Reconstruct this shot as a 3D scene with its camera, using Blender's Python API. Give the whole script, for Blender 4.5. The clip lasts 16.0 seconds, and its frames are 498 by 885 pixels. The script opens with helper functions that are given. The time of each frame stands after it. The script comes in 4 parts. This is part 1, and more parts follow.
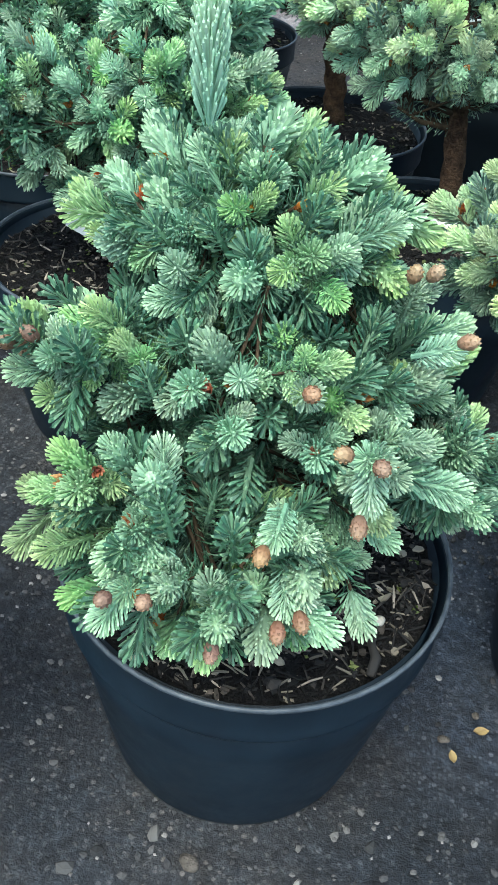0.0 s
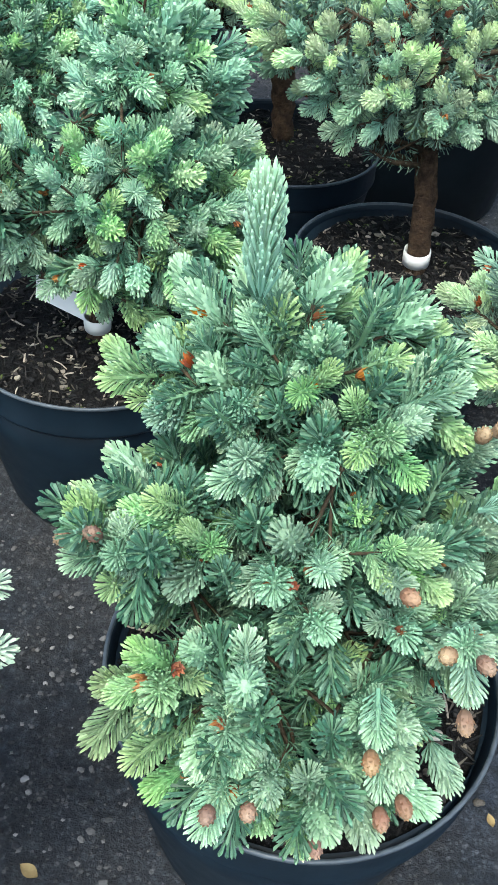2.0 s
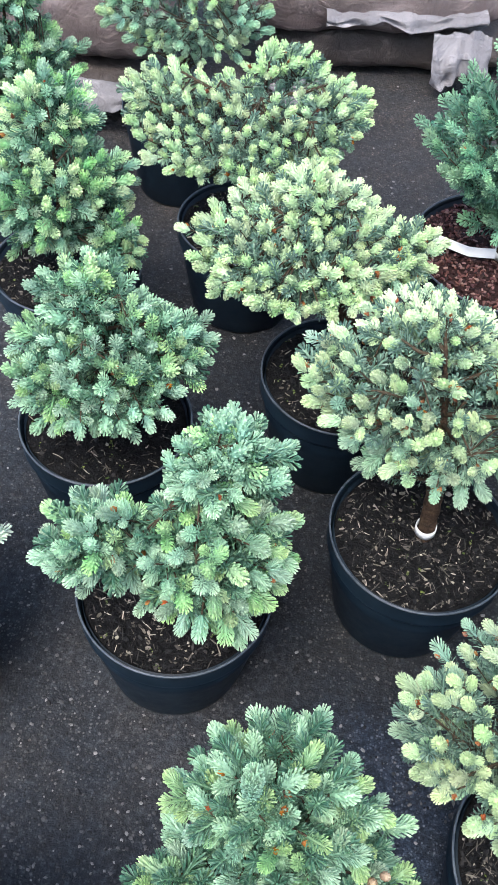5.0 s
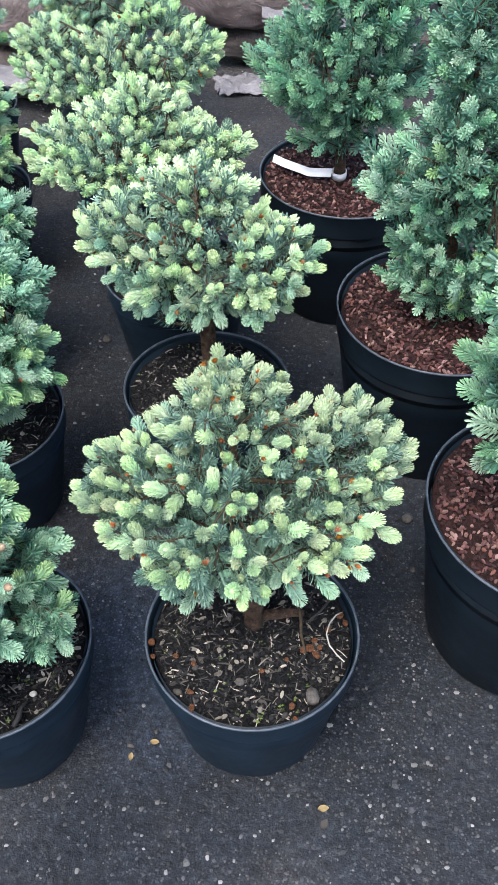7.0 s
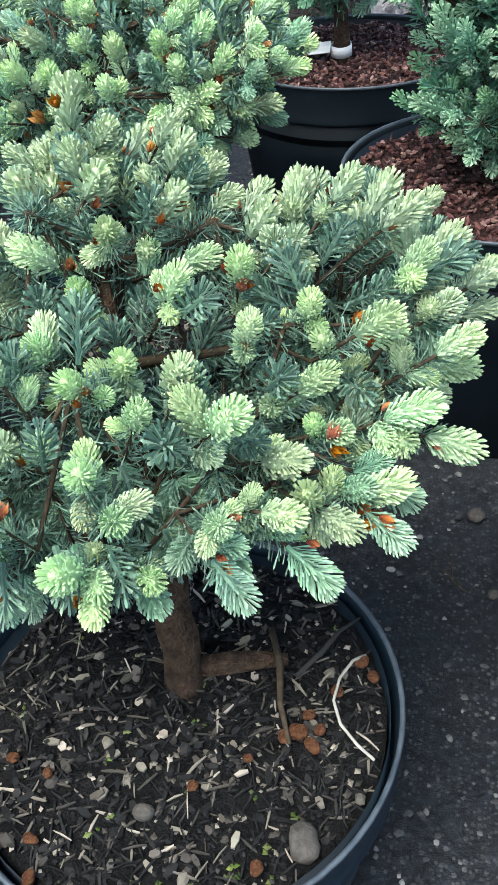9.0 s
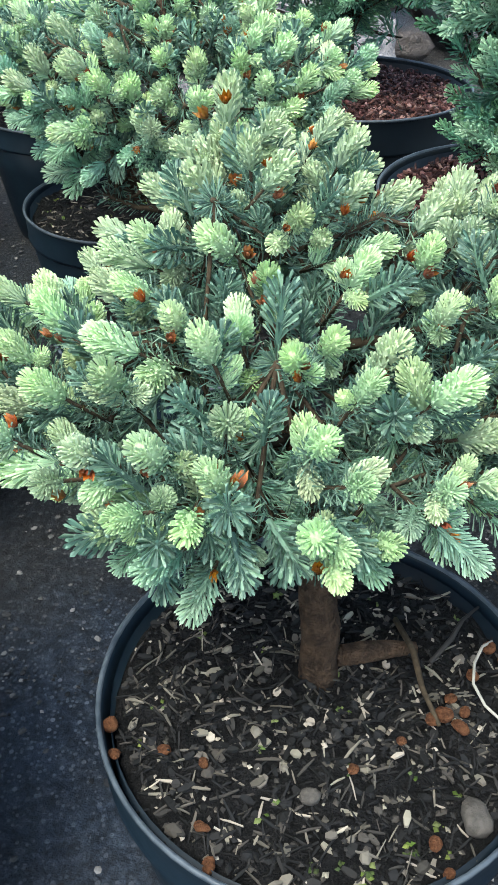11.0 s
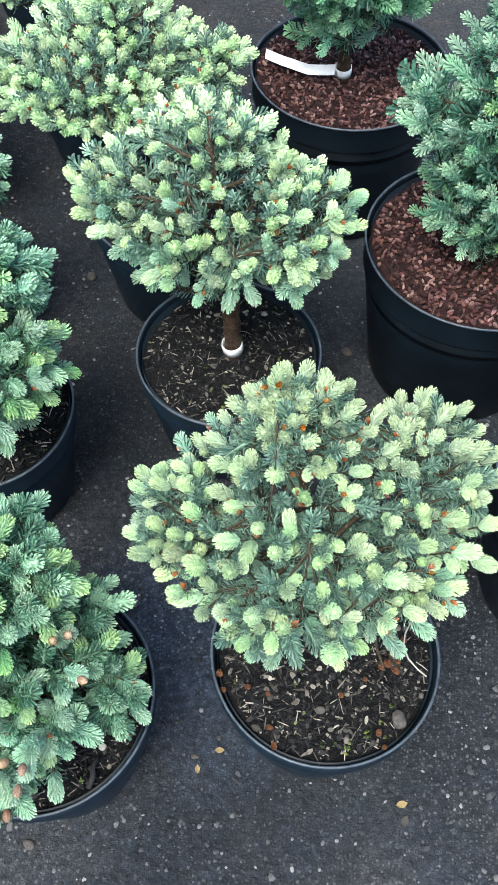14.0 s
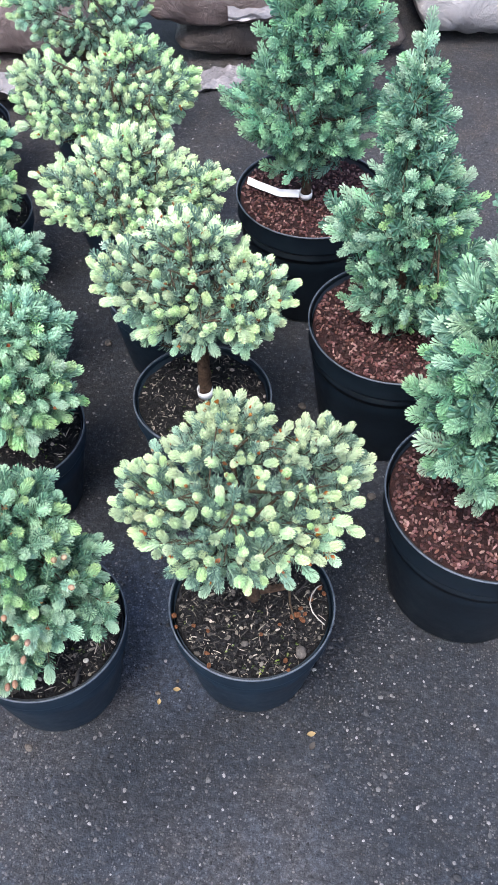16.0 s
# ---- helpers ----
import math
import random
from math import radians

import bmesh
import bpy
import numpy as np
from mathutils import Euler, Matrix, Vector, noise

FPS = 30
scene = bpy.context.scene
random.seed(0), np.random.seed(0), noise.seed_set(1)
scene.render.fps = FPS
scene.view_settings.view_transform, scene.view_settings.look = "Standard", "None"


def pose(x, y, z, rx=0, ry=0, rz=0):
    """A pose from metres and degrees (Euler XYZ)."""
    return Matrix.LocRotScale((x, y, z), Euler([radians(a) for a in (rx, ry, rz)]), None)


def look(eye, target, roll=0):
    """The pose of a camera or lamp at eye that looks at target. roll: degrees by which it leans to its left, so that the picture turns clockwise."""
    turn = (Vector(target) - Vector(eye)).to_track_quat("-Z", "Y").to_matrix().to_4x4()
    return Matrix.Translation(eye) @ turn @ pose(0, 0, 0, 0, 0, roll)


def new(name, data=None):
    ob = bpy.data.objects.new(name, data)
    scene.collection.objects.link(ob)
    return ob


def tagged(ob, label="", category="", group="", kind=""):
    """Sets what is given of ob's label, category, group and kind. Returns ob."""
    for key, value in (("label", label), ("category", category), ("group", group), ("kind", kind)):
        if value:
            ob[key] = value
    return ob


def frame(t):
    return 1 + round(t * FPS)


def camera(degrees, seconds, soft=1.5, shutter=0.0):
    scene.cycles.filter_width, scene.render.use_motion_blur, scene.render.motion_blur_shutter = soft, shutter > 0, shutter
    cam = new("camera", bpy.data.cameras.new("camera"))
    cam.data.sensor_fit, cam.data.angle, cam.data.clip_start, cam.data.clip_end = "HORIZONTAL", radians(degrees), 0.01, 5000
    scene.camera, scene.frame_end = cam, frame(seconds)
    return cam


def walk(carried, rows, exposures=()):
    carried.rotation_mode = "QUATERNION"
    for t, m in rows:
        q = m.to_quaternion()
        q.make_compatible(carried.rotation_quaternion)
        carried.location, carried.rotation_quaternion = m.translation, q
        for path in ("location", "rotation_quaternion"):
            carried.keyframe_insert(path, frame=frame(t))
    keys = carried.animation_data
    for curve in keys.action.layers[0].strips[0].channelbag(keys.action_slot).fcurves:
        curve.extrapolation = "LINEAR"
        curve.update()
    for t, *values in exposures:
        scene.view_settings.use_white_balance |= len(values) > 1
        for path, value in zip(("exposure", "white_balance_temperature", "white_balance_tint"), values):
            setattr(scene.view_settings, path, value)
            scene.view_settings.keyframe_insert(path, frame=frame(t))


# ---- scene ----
cam = camera(31.5, 16.0)
PATH = [
    (0, (0.26, 0.273, 0.675), (0.156, 1.799, -0.614), 6.0),
    (0.5, (0.206, 0.274, 0.668), (0.18, 1.805, -0.618), 5.4),
    (1, (0.185, 0.285, 0.658), (0.217, 1.816, -0.63), 5.1),
    (1.5, (0.176, 0.301, 0.677), (0.234, 1.817, -0.627), 5.3),
    (2, (0.167, 0.361, 0.75), (0.255, 1.821, -0.614), 6.0),
    (2.5, (0.152, 0.464, 0.837), (0.268, 1.836, -0.614), 7.1),
    (3, (0.108, 0.57, 0.889), (0.202, 1.892, -0.609), 7.1),
    (3.2, (0.091, 0.603, 0.907), (0.165, 1.907, -0.607), 7.0),
    (5.3, (0.223, 0.413, 1.407), (0.091, 1.671, -0.142), 4.7),
    (5.5, (0.306, 0.32, 1.461), (0.143, 1.58, -0.084), 3.8),
    (6, (0.503, 0.151, 1.513), (0.218, 1.452, 0.022), 0.9),
    (6.5, (0.663, 0.103, 1.473), (0.326, 1.42, 0.006), -0.5),
    (7, (0.731, 0.206, 1.222), (0.391, 1.551, -0.219), -0.2),
    (7.5, (0.77, 0.373, 0.936), (0.424, 1.791, -0.432), -0.9),
    (8, (0.741, 0.478, 0.768), (0.337, 1.922, -0.555), -2.2),
    (8.2, (0.755, 0.523, 0.731), (0.279, 1.958, -0.579), -5.2),
    (10.3, (0.651, 0.501, 0.671), (0.311, 2.057, -0.539), -1.0),
    (10.5, (0.637, 0.486, 0.671), (0.335, 2.052, -0.536), -0.3),
    (11, (0.595, 0.461, 0.672), (0.327, 2.033, -0.535), -0.1),
    (11.5, (0.57, 0.447, 0.67), (0.322, 2.026, -0.532), -0.0),
    (12, (0.556, 0.443, 0.703), (0.347, 1.944, -0.602), -0.2),
    (12.5, (0.549, 0.449, 0.822), (0.352, 1.815, -0.625), -0.2),
    (13, (0.541, 0.442, 0.97), (0.376, 1.66, -0.608), 0.2),
    (13.5, (0.542, 0.432, 1.123), (0.39, 1.523, -0.547), 0.1),
    (14, (0.538, 0.434, 1.266), (0.388, 1.504, -0.417), 0.2),
    (14.5, (0.529, 0.422, 1.376), (0.38, 1.509, -0.296), 1.0),
    (15, (0.545, 0.336, 1.46), (0.361, 1.481, -0.17), 0.7),
    (15.5, (0.618, 0.182, 1.532), (0.395, 1.407, -0.034), 0.3),
    (16, (0.721, 0.098, 1.543), (0.472, 1.335, -0.009), -0.3),
]
walk(cam, [(t, look(eye, target, roll)) for t, eye, target, roll in PATH],
     [(0, 1.74, 6600, -2), (3, 1.76, 6600, 4), (5.5, 1.78, 6500, 11), (7, 1.80, 6500, 10), (8.2, 1.77, 6550, 5), (11.5, 1.77, 6600, 0), (13.5, 1.84, 6500, 1), (14.5, 1.88, 6500, 7), (16, 2.0, 6500, 14)])

# ---- light: an overcast sky ----
world = bpy.data.worlds.new("world")
scene.world = world
world.use_nodes = True
wn = world.node_tree.nodes
sky = wn.new("ShaderNodeTexSky")
sky.sky_type, sky.sun_disc = "NISHITA", False
sky.sun_elevation, sky.sun_rotation = radians(62), radians(200)
sky.air_density, sky.dust_density, sky.ozone_density = 1.0, 2.6, 1.0
world.node_tree.links.new(sky.outputs[0], wn["Background"].inputs[0])
wn["Background"].inputs[1].default_value = 0.13
sun_data = bpy.data.lights.new("sun", "SUN")
sun_data.energy, sun_data.angle, sun_data.color = 1.1, radians(25), (1.0, 0.97, 0.92)
sun = new("sun", sun_data)
sun.matrix_world = look((-0.7, -1.9, 4.5), (0, 0, 0))
scene.view_settings.exposure = 1.80


# ---- materials ----
def material(name, rough=0.6, spec=0.5, metal=0.0):
    m = bpy.data.materials.new(name)
    m.use_nodes = True
    b = m.node_tree.nodes["Principled BSDF"]
    b.inputs["Roughness"].default_value = rough
    b.inputs["Specular IOR Level"].default_value = spec
    b.inputs["Metallic"].default_value = metal
    return m, m.node_tree.nodes, m.node_tree.links, b


def ramp(nodes, stops):
    r = nodes.new("ShaderNodeValToRGB")
    els = r.color_ramp.elements
    while len(els) < len(stops):
        els.new(0.5)
    for e, (p, c) in zip(els, stops):
        e.position, e.color = p, (*c, 1)
    return r


def noise_node(nodes, links, coord, scale, detail=4, rough=0.6):
    n = nodes.new("ShaderNodeTexNoise")
    n.inputs["Scale"].default_value, n.inputs["Detail"].default_value, n.inputs["Roughness"].default_value = scale, detail, rough
    links.new(coord, n.inputs["Vector"])
    return n


def bump(nodes, links, height, strength, distance, to):
    b = nodes.new("ShaderNodeBump")
    b.inputs["Strength"].default_value, b.inputs["Distance"].default_value = strength, distance
    links.new(height, b.inputs["Height"])
    links.new(b.outputs[0], to.inputs["Normal"])
    return b


def coords(nodes, which="Object"):
    return nodes.new("ShaderNodeTexCoord").outputs[which]


def vary(nodes, links, colour, rand, hue=0.02, value=0.25, sat=0.15):
    """Hue, value and saturation spread by a random number."""
    h = nodes.new("ShaderNodeHueSaturation")
    for sock, mid, spread, mul in (("Hue", 0.5, hue, 7.3), ("Value", 1.0, value, 1.0), ("Saturation", 1.0, sat, 3.7)):
        a = nodes.new("ShaderNodeMath")
        a.operation = "MULTIPLY"
        a.inputs[1].default_value = mul
        links.new(rand, a.inputs[0])
        f = nodes.new("ShaderNodeMath")
        f.operation = "FRACT"
        links.new(a.outputs[0], f.inputs[0])
        r = nodes.new("ShaderNodeMapRange")
        r.inputs["To Min"].default_value, r.inputs["To Max"].default_value = mid - spread, mid + spread
        links.new(f.outputs[0], r.inputs["Value"])
        links.new(r.outputs[0], h.inputs[sock])
    links.new(colour, h.inputs["Color"])
    return h.outputs[0]


def shoot_material(name, base, mid, tip, rough=0.5, through_light=0.12):
    """Needles of a shoot: older at its foot, fresher at its point."""
    m, n, l, b = material(name, rough, 0.4)
    along = n.new("ShaderNodeAttribute")
    along.attribute_name = "along"
    r = ramp(n, [(0.05, base), (0.5, mid), (1.0, tip)])
    l.new(along.outputs["Fac"], r.inputs[0])
    info = n.new("ShaderNodeObjectInfo")
    col = vary(n, l, r.outputs[0], info.outputs["Random"], 0.018, 0.22, 0.14)
    geo = n.new("ShaderNodeNewGeometry")
    col = vary(n, l, col, geo.outputs["Random Per Island"], 0.008, 0.16, 0.08)
    l.new(col, b.inputs["Base Color"])
    glow_through(m, n, l, b, col, through_light)
    return m


def glow_through(m, n, l, b, col, share):
    """Lets daylight pass through thin needles."""
    t = n.new("ShaderNodeBsdfTranslucent")
    l.new(col, t.inputs["Color"])
    mix = n.new("ShaderNodeMixShader")
    mix.inputs[0].default_value = share
    l.new(b.outputs[0], mix.inputs[1])
    l.new(t.outputs[0], mix.inputs[2])
    l.new(mix.outputs[0], n["Material Output"].inputs["Surface"])


def island_material(name, stops, rough=0.7, hue=0.02, value=0.25, spec=0.3, grain=0.0, through_light=0.0):
    """Loose pieces joined in one mesh, each with its own tint."""
    m, n, l, b = material(name, rough, spec)
    geo = n.new("ShaderNodeNewGeometry")
    r = ramp(n, stops)
    l.new(geo.outputs["Random Per Island"], r.inputs[0])
    col = vary(n, l, r.outputs[0], geo.outputs["Random Per Island"], hue, value)
    l.new(col, b.inputs["Base Color"])
    if through_light:
        glow_through(m, n, l, b, col, through_light)
    if grain:
        t = noise_node(n, l, coords(n), grain, 5)
        bump(n, l, t.outputs[0], 0.6, 0.002, b)
    return m


def plain_material(name, lo, hi, scale, rough=0.6, relief=0.001, spec=0.4, detail=5, strength=0.5):
    m, n, l, b = material(name, rough, spec)
    c = coords(n)
    t = noise_node(n, l, c, scale, detail)
    r = ramp(n, [(0.3, lo), (0.7, hi)])
    l.new(t.outputs[0], r.inputs[0])
    l.new(r.outputs[0], b.inputs["Base Color"])
    t2 = noise_node(n, l, c, scale * 4, 4)
    bump(n, l, t2.outputs[0], strength, relief, b)
    return m


SHOOT_GREEN = shoot_material("green_shoot_needles", (0.17, 0.345, 0.185), (0.28, 0.505, 0.265), (0.43, 0.64, 0.29))
SHOOT_BLUE = shoot_material("blue_green_shoot_needles", (0.19, 0.37, 0.27), (0.31, 0.51, 0.365), (0.43, 0.62, 0.42))
SHOOT_PALE = shoot_material("pale_new_shoot_needles", (0.35, 0.50, 0.34), (0.48, 0.64, 0.39), (0.58, 0.73, 0.40), 0.6, 0.1)
SHOOT_DARK = shoot_material("deep_green_shoot_needles", (0.13, 0.31, 0.20), (0.21, 0.42, 0.275), (0.30, 0.53, 0.30))
SHOOT_SILVER = shoot_material("silver_white_shoot_needles", (0.25, 0.40, 0.33), (0.45, 0.60, 0.48), (0.60, 0.72, 0.55), 0.55, 0.08)
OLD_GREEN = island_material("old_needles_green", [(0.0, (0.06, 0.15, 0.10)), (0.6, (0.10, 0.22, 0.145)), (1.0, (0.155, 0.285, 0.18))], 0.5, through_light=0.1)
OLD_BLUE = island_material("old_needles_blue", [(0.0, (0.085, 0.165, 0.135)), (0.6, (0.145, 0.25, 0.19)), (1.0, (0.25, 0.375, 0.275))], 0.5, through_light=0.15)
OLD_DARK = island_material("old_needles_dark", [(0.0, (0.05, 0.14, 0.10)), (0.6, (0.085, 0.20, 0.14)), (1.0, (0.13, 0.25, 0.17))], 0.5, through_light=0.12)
BARK = plain_material("brown_bark", (0.018, 0.012, 0.009), (0.135, 0.085, 0.055), 75, 0.9, 0.010, 0.2, 8, 1.0)
TWIG = plain_material("twig_bark", (0.030, 0.024, 0.016), (0.085, 0.062, 0.040), 160, 0.85, 0.001, 0.2)
SCALE = shoot_material("rust_brown_bud_scales", (0.16, 0.05, 0.02), (0.36, 0.125, 0.04), (0.46, 0.21, 0.07), 0.6)
CONE = shoot_material("pinkish_brown_cone", (0.12, 0.07, 0.04), (0.25, 0.14, 0.085), (0.36, 0.245, 0.15), 0.6)
LABEL = plain_material("white_label_plastic", (0.70, 0.72, 0.74), (0.80, 0.81, 0.82), 30, 0.45, 0.0004)


def pot_material(name, gain):
    m, n, l, b = material(name, 0.4, 0.32)
    c = coords(n)
    t = noise_node(n, l, c, 14, 6, 0.65)
    # black plastic, with the sky's blue sheen mixed into its base colour
    r = ramp(n, [(p, tuple(gain * v for v in c)) for p, c in ((0.35, (0.0035, 0.0095, 0.0175)), (0.62, (0.0075, 0.0175, 0.0295)), (0.8, (0.019, 0.036, 0.052)))])
    l.new(t.outputs[0], r.inputs[0])
    l.new(r.outputs[0], b.inputs["Base Color"])
    t2 = noise_node(n, l, c, 45, 6, 0.7)
    rr = n.new("ShaderNodeMapRange")
    rr.inputs["To Min"].default_value, rr.inputs["To Max"].default_value = 0.32, 0.62
    l.new(t2.outputs[0], rr.inputs["Value"])
    l.new(rr.outputs[0], b.inputs["Roughness"])
    bump(n, l, t2.outputs[0], 0.15, 0.001, b)
    return m


POT, POT_LARGE = pot_material("black_pot_plastic", 1.05), pot_material("deep_black_pot_plastic", 0.45)
RIM = plain_material("grey_pot_rim", (0.030, 0.042, 0.058), (0.085, 0.105, 0.128), 60, 0.42, 0.0006)


def ground_material():
    m, n, l, b = material("dark_gritty_tarmac", 0.75, 0.35)
    c = coords(n)
    big = noise_node(n, l, c, 1.6, 5, 0.6)
    fine = noise_node(n, l, c, 85, 7, 0.85)
    r1 = ramp(n, [(0.3, (0.010, 0.0140, 0.0205)), (0.5, (0.025, 0.0305, 0.0395)), (0.75, (0.053, 0.058, 0.067))])
    l.new(big.outputs[0], r1.inputs[0])
    r2 = ramp(n, [(0.3, (0.25, 0.25, 0.25)), (0.5, (0.9, 0.9, 0.91)), (0.7, (2.6, 2.55, 2.45))])
    l.new(fine.outputs[0], r2.inputs[0])
    mx = n.new("ShaderNodeMix")
    mx.data_type, mx.blend_type = "RGBA", "MULTIPLY"
    mx.inputs["Factor"].default_value = 1.0
    l.new(r1.outputs[0], mx.inputs["A"])
    l.new(r2.outputs[0], mx.inputs["B"])
    # grit bedded in the surface, in two sizes
    last = mx.outputs["Result"]
    for scale, reach, share, tint in ((230, 0.42, 0.35, (0.11, 0.118, 0.128)), (120, 0.30, 0.45, (0.165, 0.17, 0.178))):
        v = n.new("ShaderNodeTexVoronoi")
        v.inputs["Scale"].default_value = scale
        l.new(c, v.inputs["Vector"])
        near = ramp(n, [(0.0, (1, 1, 1)), (reach * 0.7, (1, 1, 1)), (reach, (0, 0, 0))])
        l.new(v.outputs["Distance"], near.inputs[0])
        sep = n.new("ShaderNodeSeparateColor")
        l.new(v.outputs["Color"], sep.inputs[0])
        some = ramp(n, [(share, (0, 0, 0)), (1.0, (0.9, 0.9, 0.9))])
        l.new(sep.outputs[0], some.inputs[0])
        patch = noise_node(n, l, c, 7, 4)
        pr = ramp(n, [(0.36, (0.25, 0.25, 0.25)), (0.62, (1, 1, 1))])
        l.new(patch.outputs[0], pr.inputs[0])
        for other in (some, pr):
            mul = n.new("ShaderNodeMath")
            mul.operation = "MULTIPLY"
            l.new(near.outputs[0], mul.inputs[0])
            l.new(other.outputs[0], mul.inputs[1])
            near = mul
        mx2 = n.new("ShaderNodeMix")
        mx2.data_type = "RGBA"
        l.new(near.outputs[0], mx2.inputs["Factor"])
        l.new(last, mx2.inputs["A"])
        mx2.inputs["B"].default_value = (*tint, 1)
        last = mx2.outputs["Result"]
    # lighter in front of the pots, darker from there backwards
    wob = noise_node(n, l, c, 5, 5, 0.6)
    sep = n.new("ShaderNodeSeparateXYZ")
    l.new(c, sep.inputs[0])
    edge = n.new("ShaderNodeMath")
    edge.operation = "MULTIPLY_ADD"
    edge.inputs[1].default_value = 0.55
    l.new(wob.outputs[0], edge.inputs[0])
    l.new(sep.outputs["Y"], edge.inputs[2])
    front_tone = ramp(n, [(0.0, (1.72, 1.69, 1.68)), (0.5, (1.2, 1.18, 1.17)), (1.0, (0.88, 0.88, 0.88))])
    span = n.new("ShaderNodeMapRange")
    span.inputs["From Min"].default_value, span.inputs["From Max"].default_value = 0.45, 1.05
    l.new(edge.outputs[0], span.inputs["Value"])
    l.new(span.outputs[0], front_tone.inputs[0])
    # damp smooth patch; the sky's reflection is painted in as brighter, bluer colour
    damp_sheen = n.new("ShaderNodeVectorMath")
    damp_sheen.operation = "DISTANCE"
    damp_sheen.inputs[1].default_value = (0.40, 0.89, 0.0)
    l.new(c, damp_sheen.inputs[0])
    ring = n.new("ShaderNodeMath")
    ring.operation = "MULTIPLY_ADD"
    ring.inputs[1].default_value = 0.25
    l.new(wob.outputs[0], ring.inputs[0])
    l.new(damp_sheen.outputs["Value"], ring.inputs[2])
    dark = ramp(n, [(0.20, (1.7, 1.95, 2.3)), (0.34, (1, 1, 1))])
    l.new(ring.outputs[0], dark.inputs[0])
    # a darker, slightly bluish patch round one point
    dark_at = n.new("ShaderNodeVectorMath")
    dark_at.operation = "DISTANCE"
    dark_at.inputs[1].default_value = (0.46, 0.60, 0.0)
    l.new(c, dark_at.inputs[0])
    dark_reach = n.new("ShaderNodeMath")
    dark_reach.operation = "MULTIPLY_ADD"
    dark_reach.inputs[1].default_value = 0.25
    l.new(wob.outputs[0], dark_reach.inputs[0])
    l.new(dark_at.outputs["Value"], dark_reach.inputs[2])
    dark_spot = ramp(n, [(0.18, (0.50, 0.54, 0.60)), (0.36, (1, 1, 1))])
    l.new(dark_reach.outputs[0], dark_spot.inputs[0])
    brown = noise_node(n, l, c, 11, 6, 0.7)
    tint = ramp(n, [(0.42, (1, 1, 1)), (0.68, (1.30, 1.12, 0.95))])
    l.new(brown.outputs[0], tint.inputs[0])
    far = n.new("ShaderNodeMapRange")
    far.inputs["From Min"].default_value, far.inputs["From Max"].default_value = 2.0, 2.9
    l.new(edge.outputs[0], far.inputs["Value"])
    earth = ramp(n, [(0.0, (1, 1, 1)), (1.0, (1.40, 1.22, 1.06))])
    l.new(far.outputs[0], earth.inputs[0])
    last = mx2.outputs["Result"]
    for other in (front_tone, dark, dark_spot, tint, earth):
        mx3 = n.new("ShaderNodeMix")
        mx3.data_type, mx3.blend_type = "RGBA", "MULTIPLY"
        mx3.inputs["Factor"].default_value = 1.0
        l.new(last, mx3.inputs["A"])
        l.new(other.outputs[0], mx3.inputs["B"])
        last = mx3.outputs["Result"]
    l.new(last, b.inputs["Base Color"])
    mid = noise_node(n, l, c, 60, 6, 0.75)
    bump(n, l, mid.outputs[0], 1.0, 0.012, b)
    wet = n.new("ShaderNodeMapRange")
    wet.inputs["To Min"].default_value, wet.inputs["To Max"].default_value = 0.45, 0.85
    l.new(big.outputs[0], wet.inputs["Value"])
    film = n.new("ShaderNodeMath")
    film.operation = "MULTIPLY"
    smooth = ramp(n, [(0.20, (0.7, 0.7, 0.7)), (0.36, (1, 1, 1))])
    l.new(ring.outputs[0], smooth.inputs[0])
    l.new(wet.outputs[0], film.inputs[0])
    l.new(smooth.outputs[0], film.inputs[1])
    l.new(film.outputs[0], b.inputs["Roughness"])
    return m


GROUND = ground_material()
GRIT = island_material("grey_grit", [(0.0, (0.022, 0.024, 0.028)), (0.55, (0.055, 0.057, 0.062)), (0.85, (0.11, 0.11, 0.11)), (1.0, (0.25, 0.245, 0.24))], 0.75, 0.02, 0.2)
SOIL = plain_material("dark_potting_soil", (0.0032, 0.0036, 0.0042), (0.018, 0.018, 0.0195), 70, 0.9, 0.012, 0.15, 8, 1.0)
RED_SOIL = plain_material("dark_red_mulch_bed", (0.012, 0.006, 0.006), (0.035, 0.015, 0.014), 70, 0.9, 0.006, 0.2, 6, 0.9)
CHIPS = island_material("soil_debris", [(0.0, (0.005, 0.0053, 0.006)), (0.5, (0.0125, 0.013, 0.0145)), (0.78, (0.055, 0.050, 0.044)), (0.93, (0.15, 0.135, 0.11)), (1.0, (0.33, 0.30, 0.25))], 0.85, 0.02, 0.25)
RED_CHIPS = island_material("red_brown_bark_mulch", [(0.0, (0.018, 0.007, 0.007)), (0.5, (0.065, 0.027, 0.025)), (0.85, (0.13, 0.062, 0.055)), (1.0, (0.22, 0.14, 0.125))], 0.8, 0.015, 0.25)
ORANGE = plain_material("orange_bud_husks", (0.07, 0.025, 0.012), (0.26, 0.115, 0.055), 260, 0.9, 0.004, 0.2, 6, 1.0)
STRING = plain_material("white_string", (0.34, 0.32, 0.28), (0.46, 0.44, 0.39), 120, 0.8, 0.0006)
STONE = plain_material("grey_stone", (0.045, 0.040, 0.036), (0.115, 0.104, 0.092), 160, 0.9, 0.004)
MOSS = island_material("moss_specks", [(0.0, (0.04, 0.065, 0.015)), (1.0, (0.12, 0.16, 0.045))], 0.85)
YELLOW = plain_material("dry_yellow_leaf", (0.20, 0.14, 0.06), (0.34, 0.26, 0.12), 80, 0.7, 0.001)


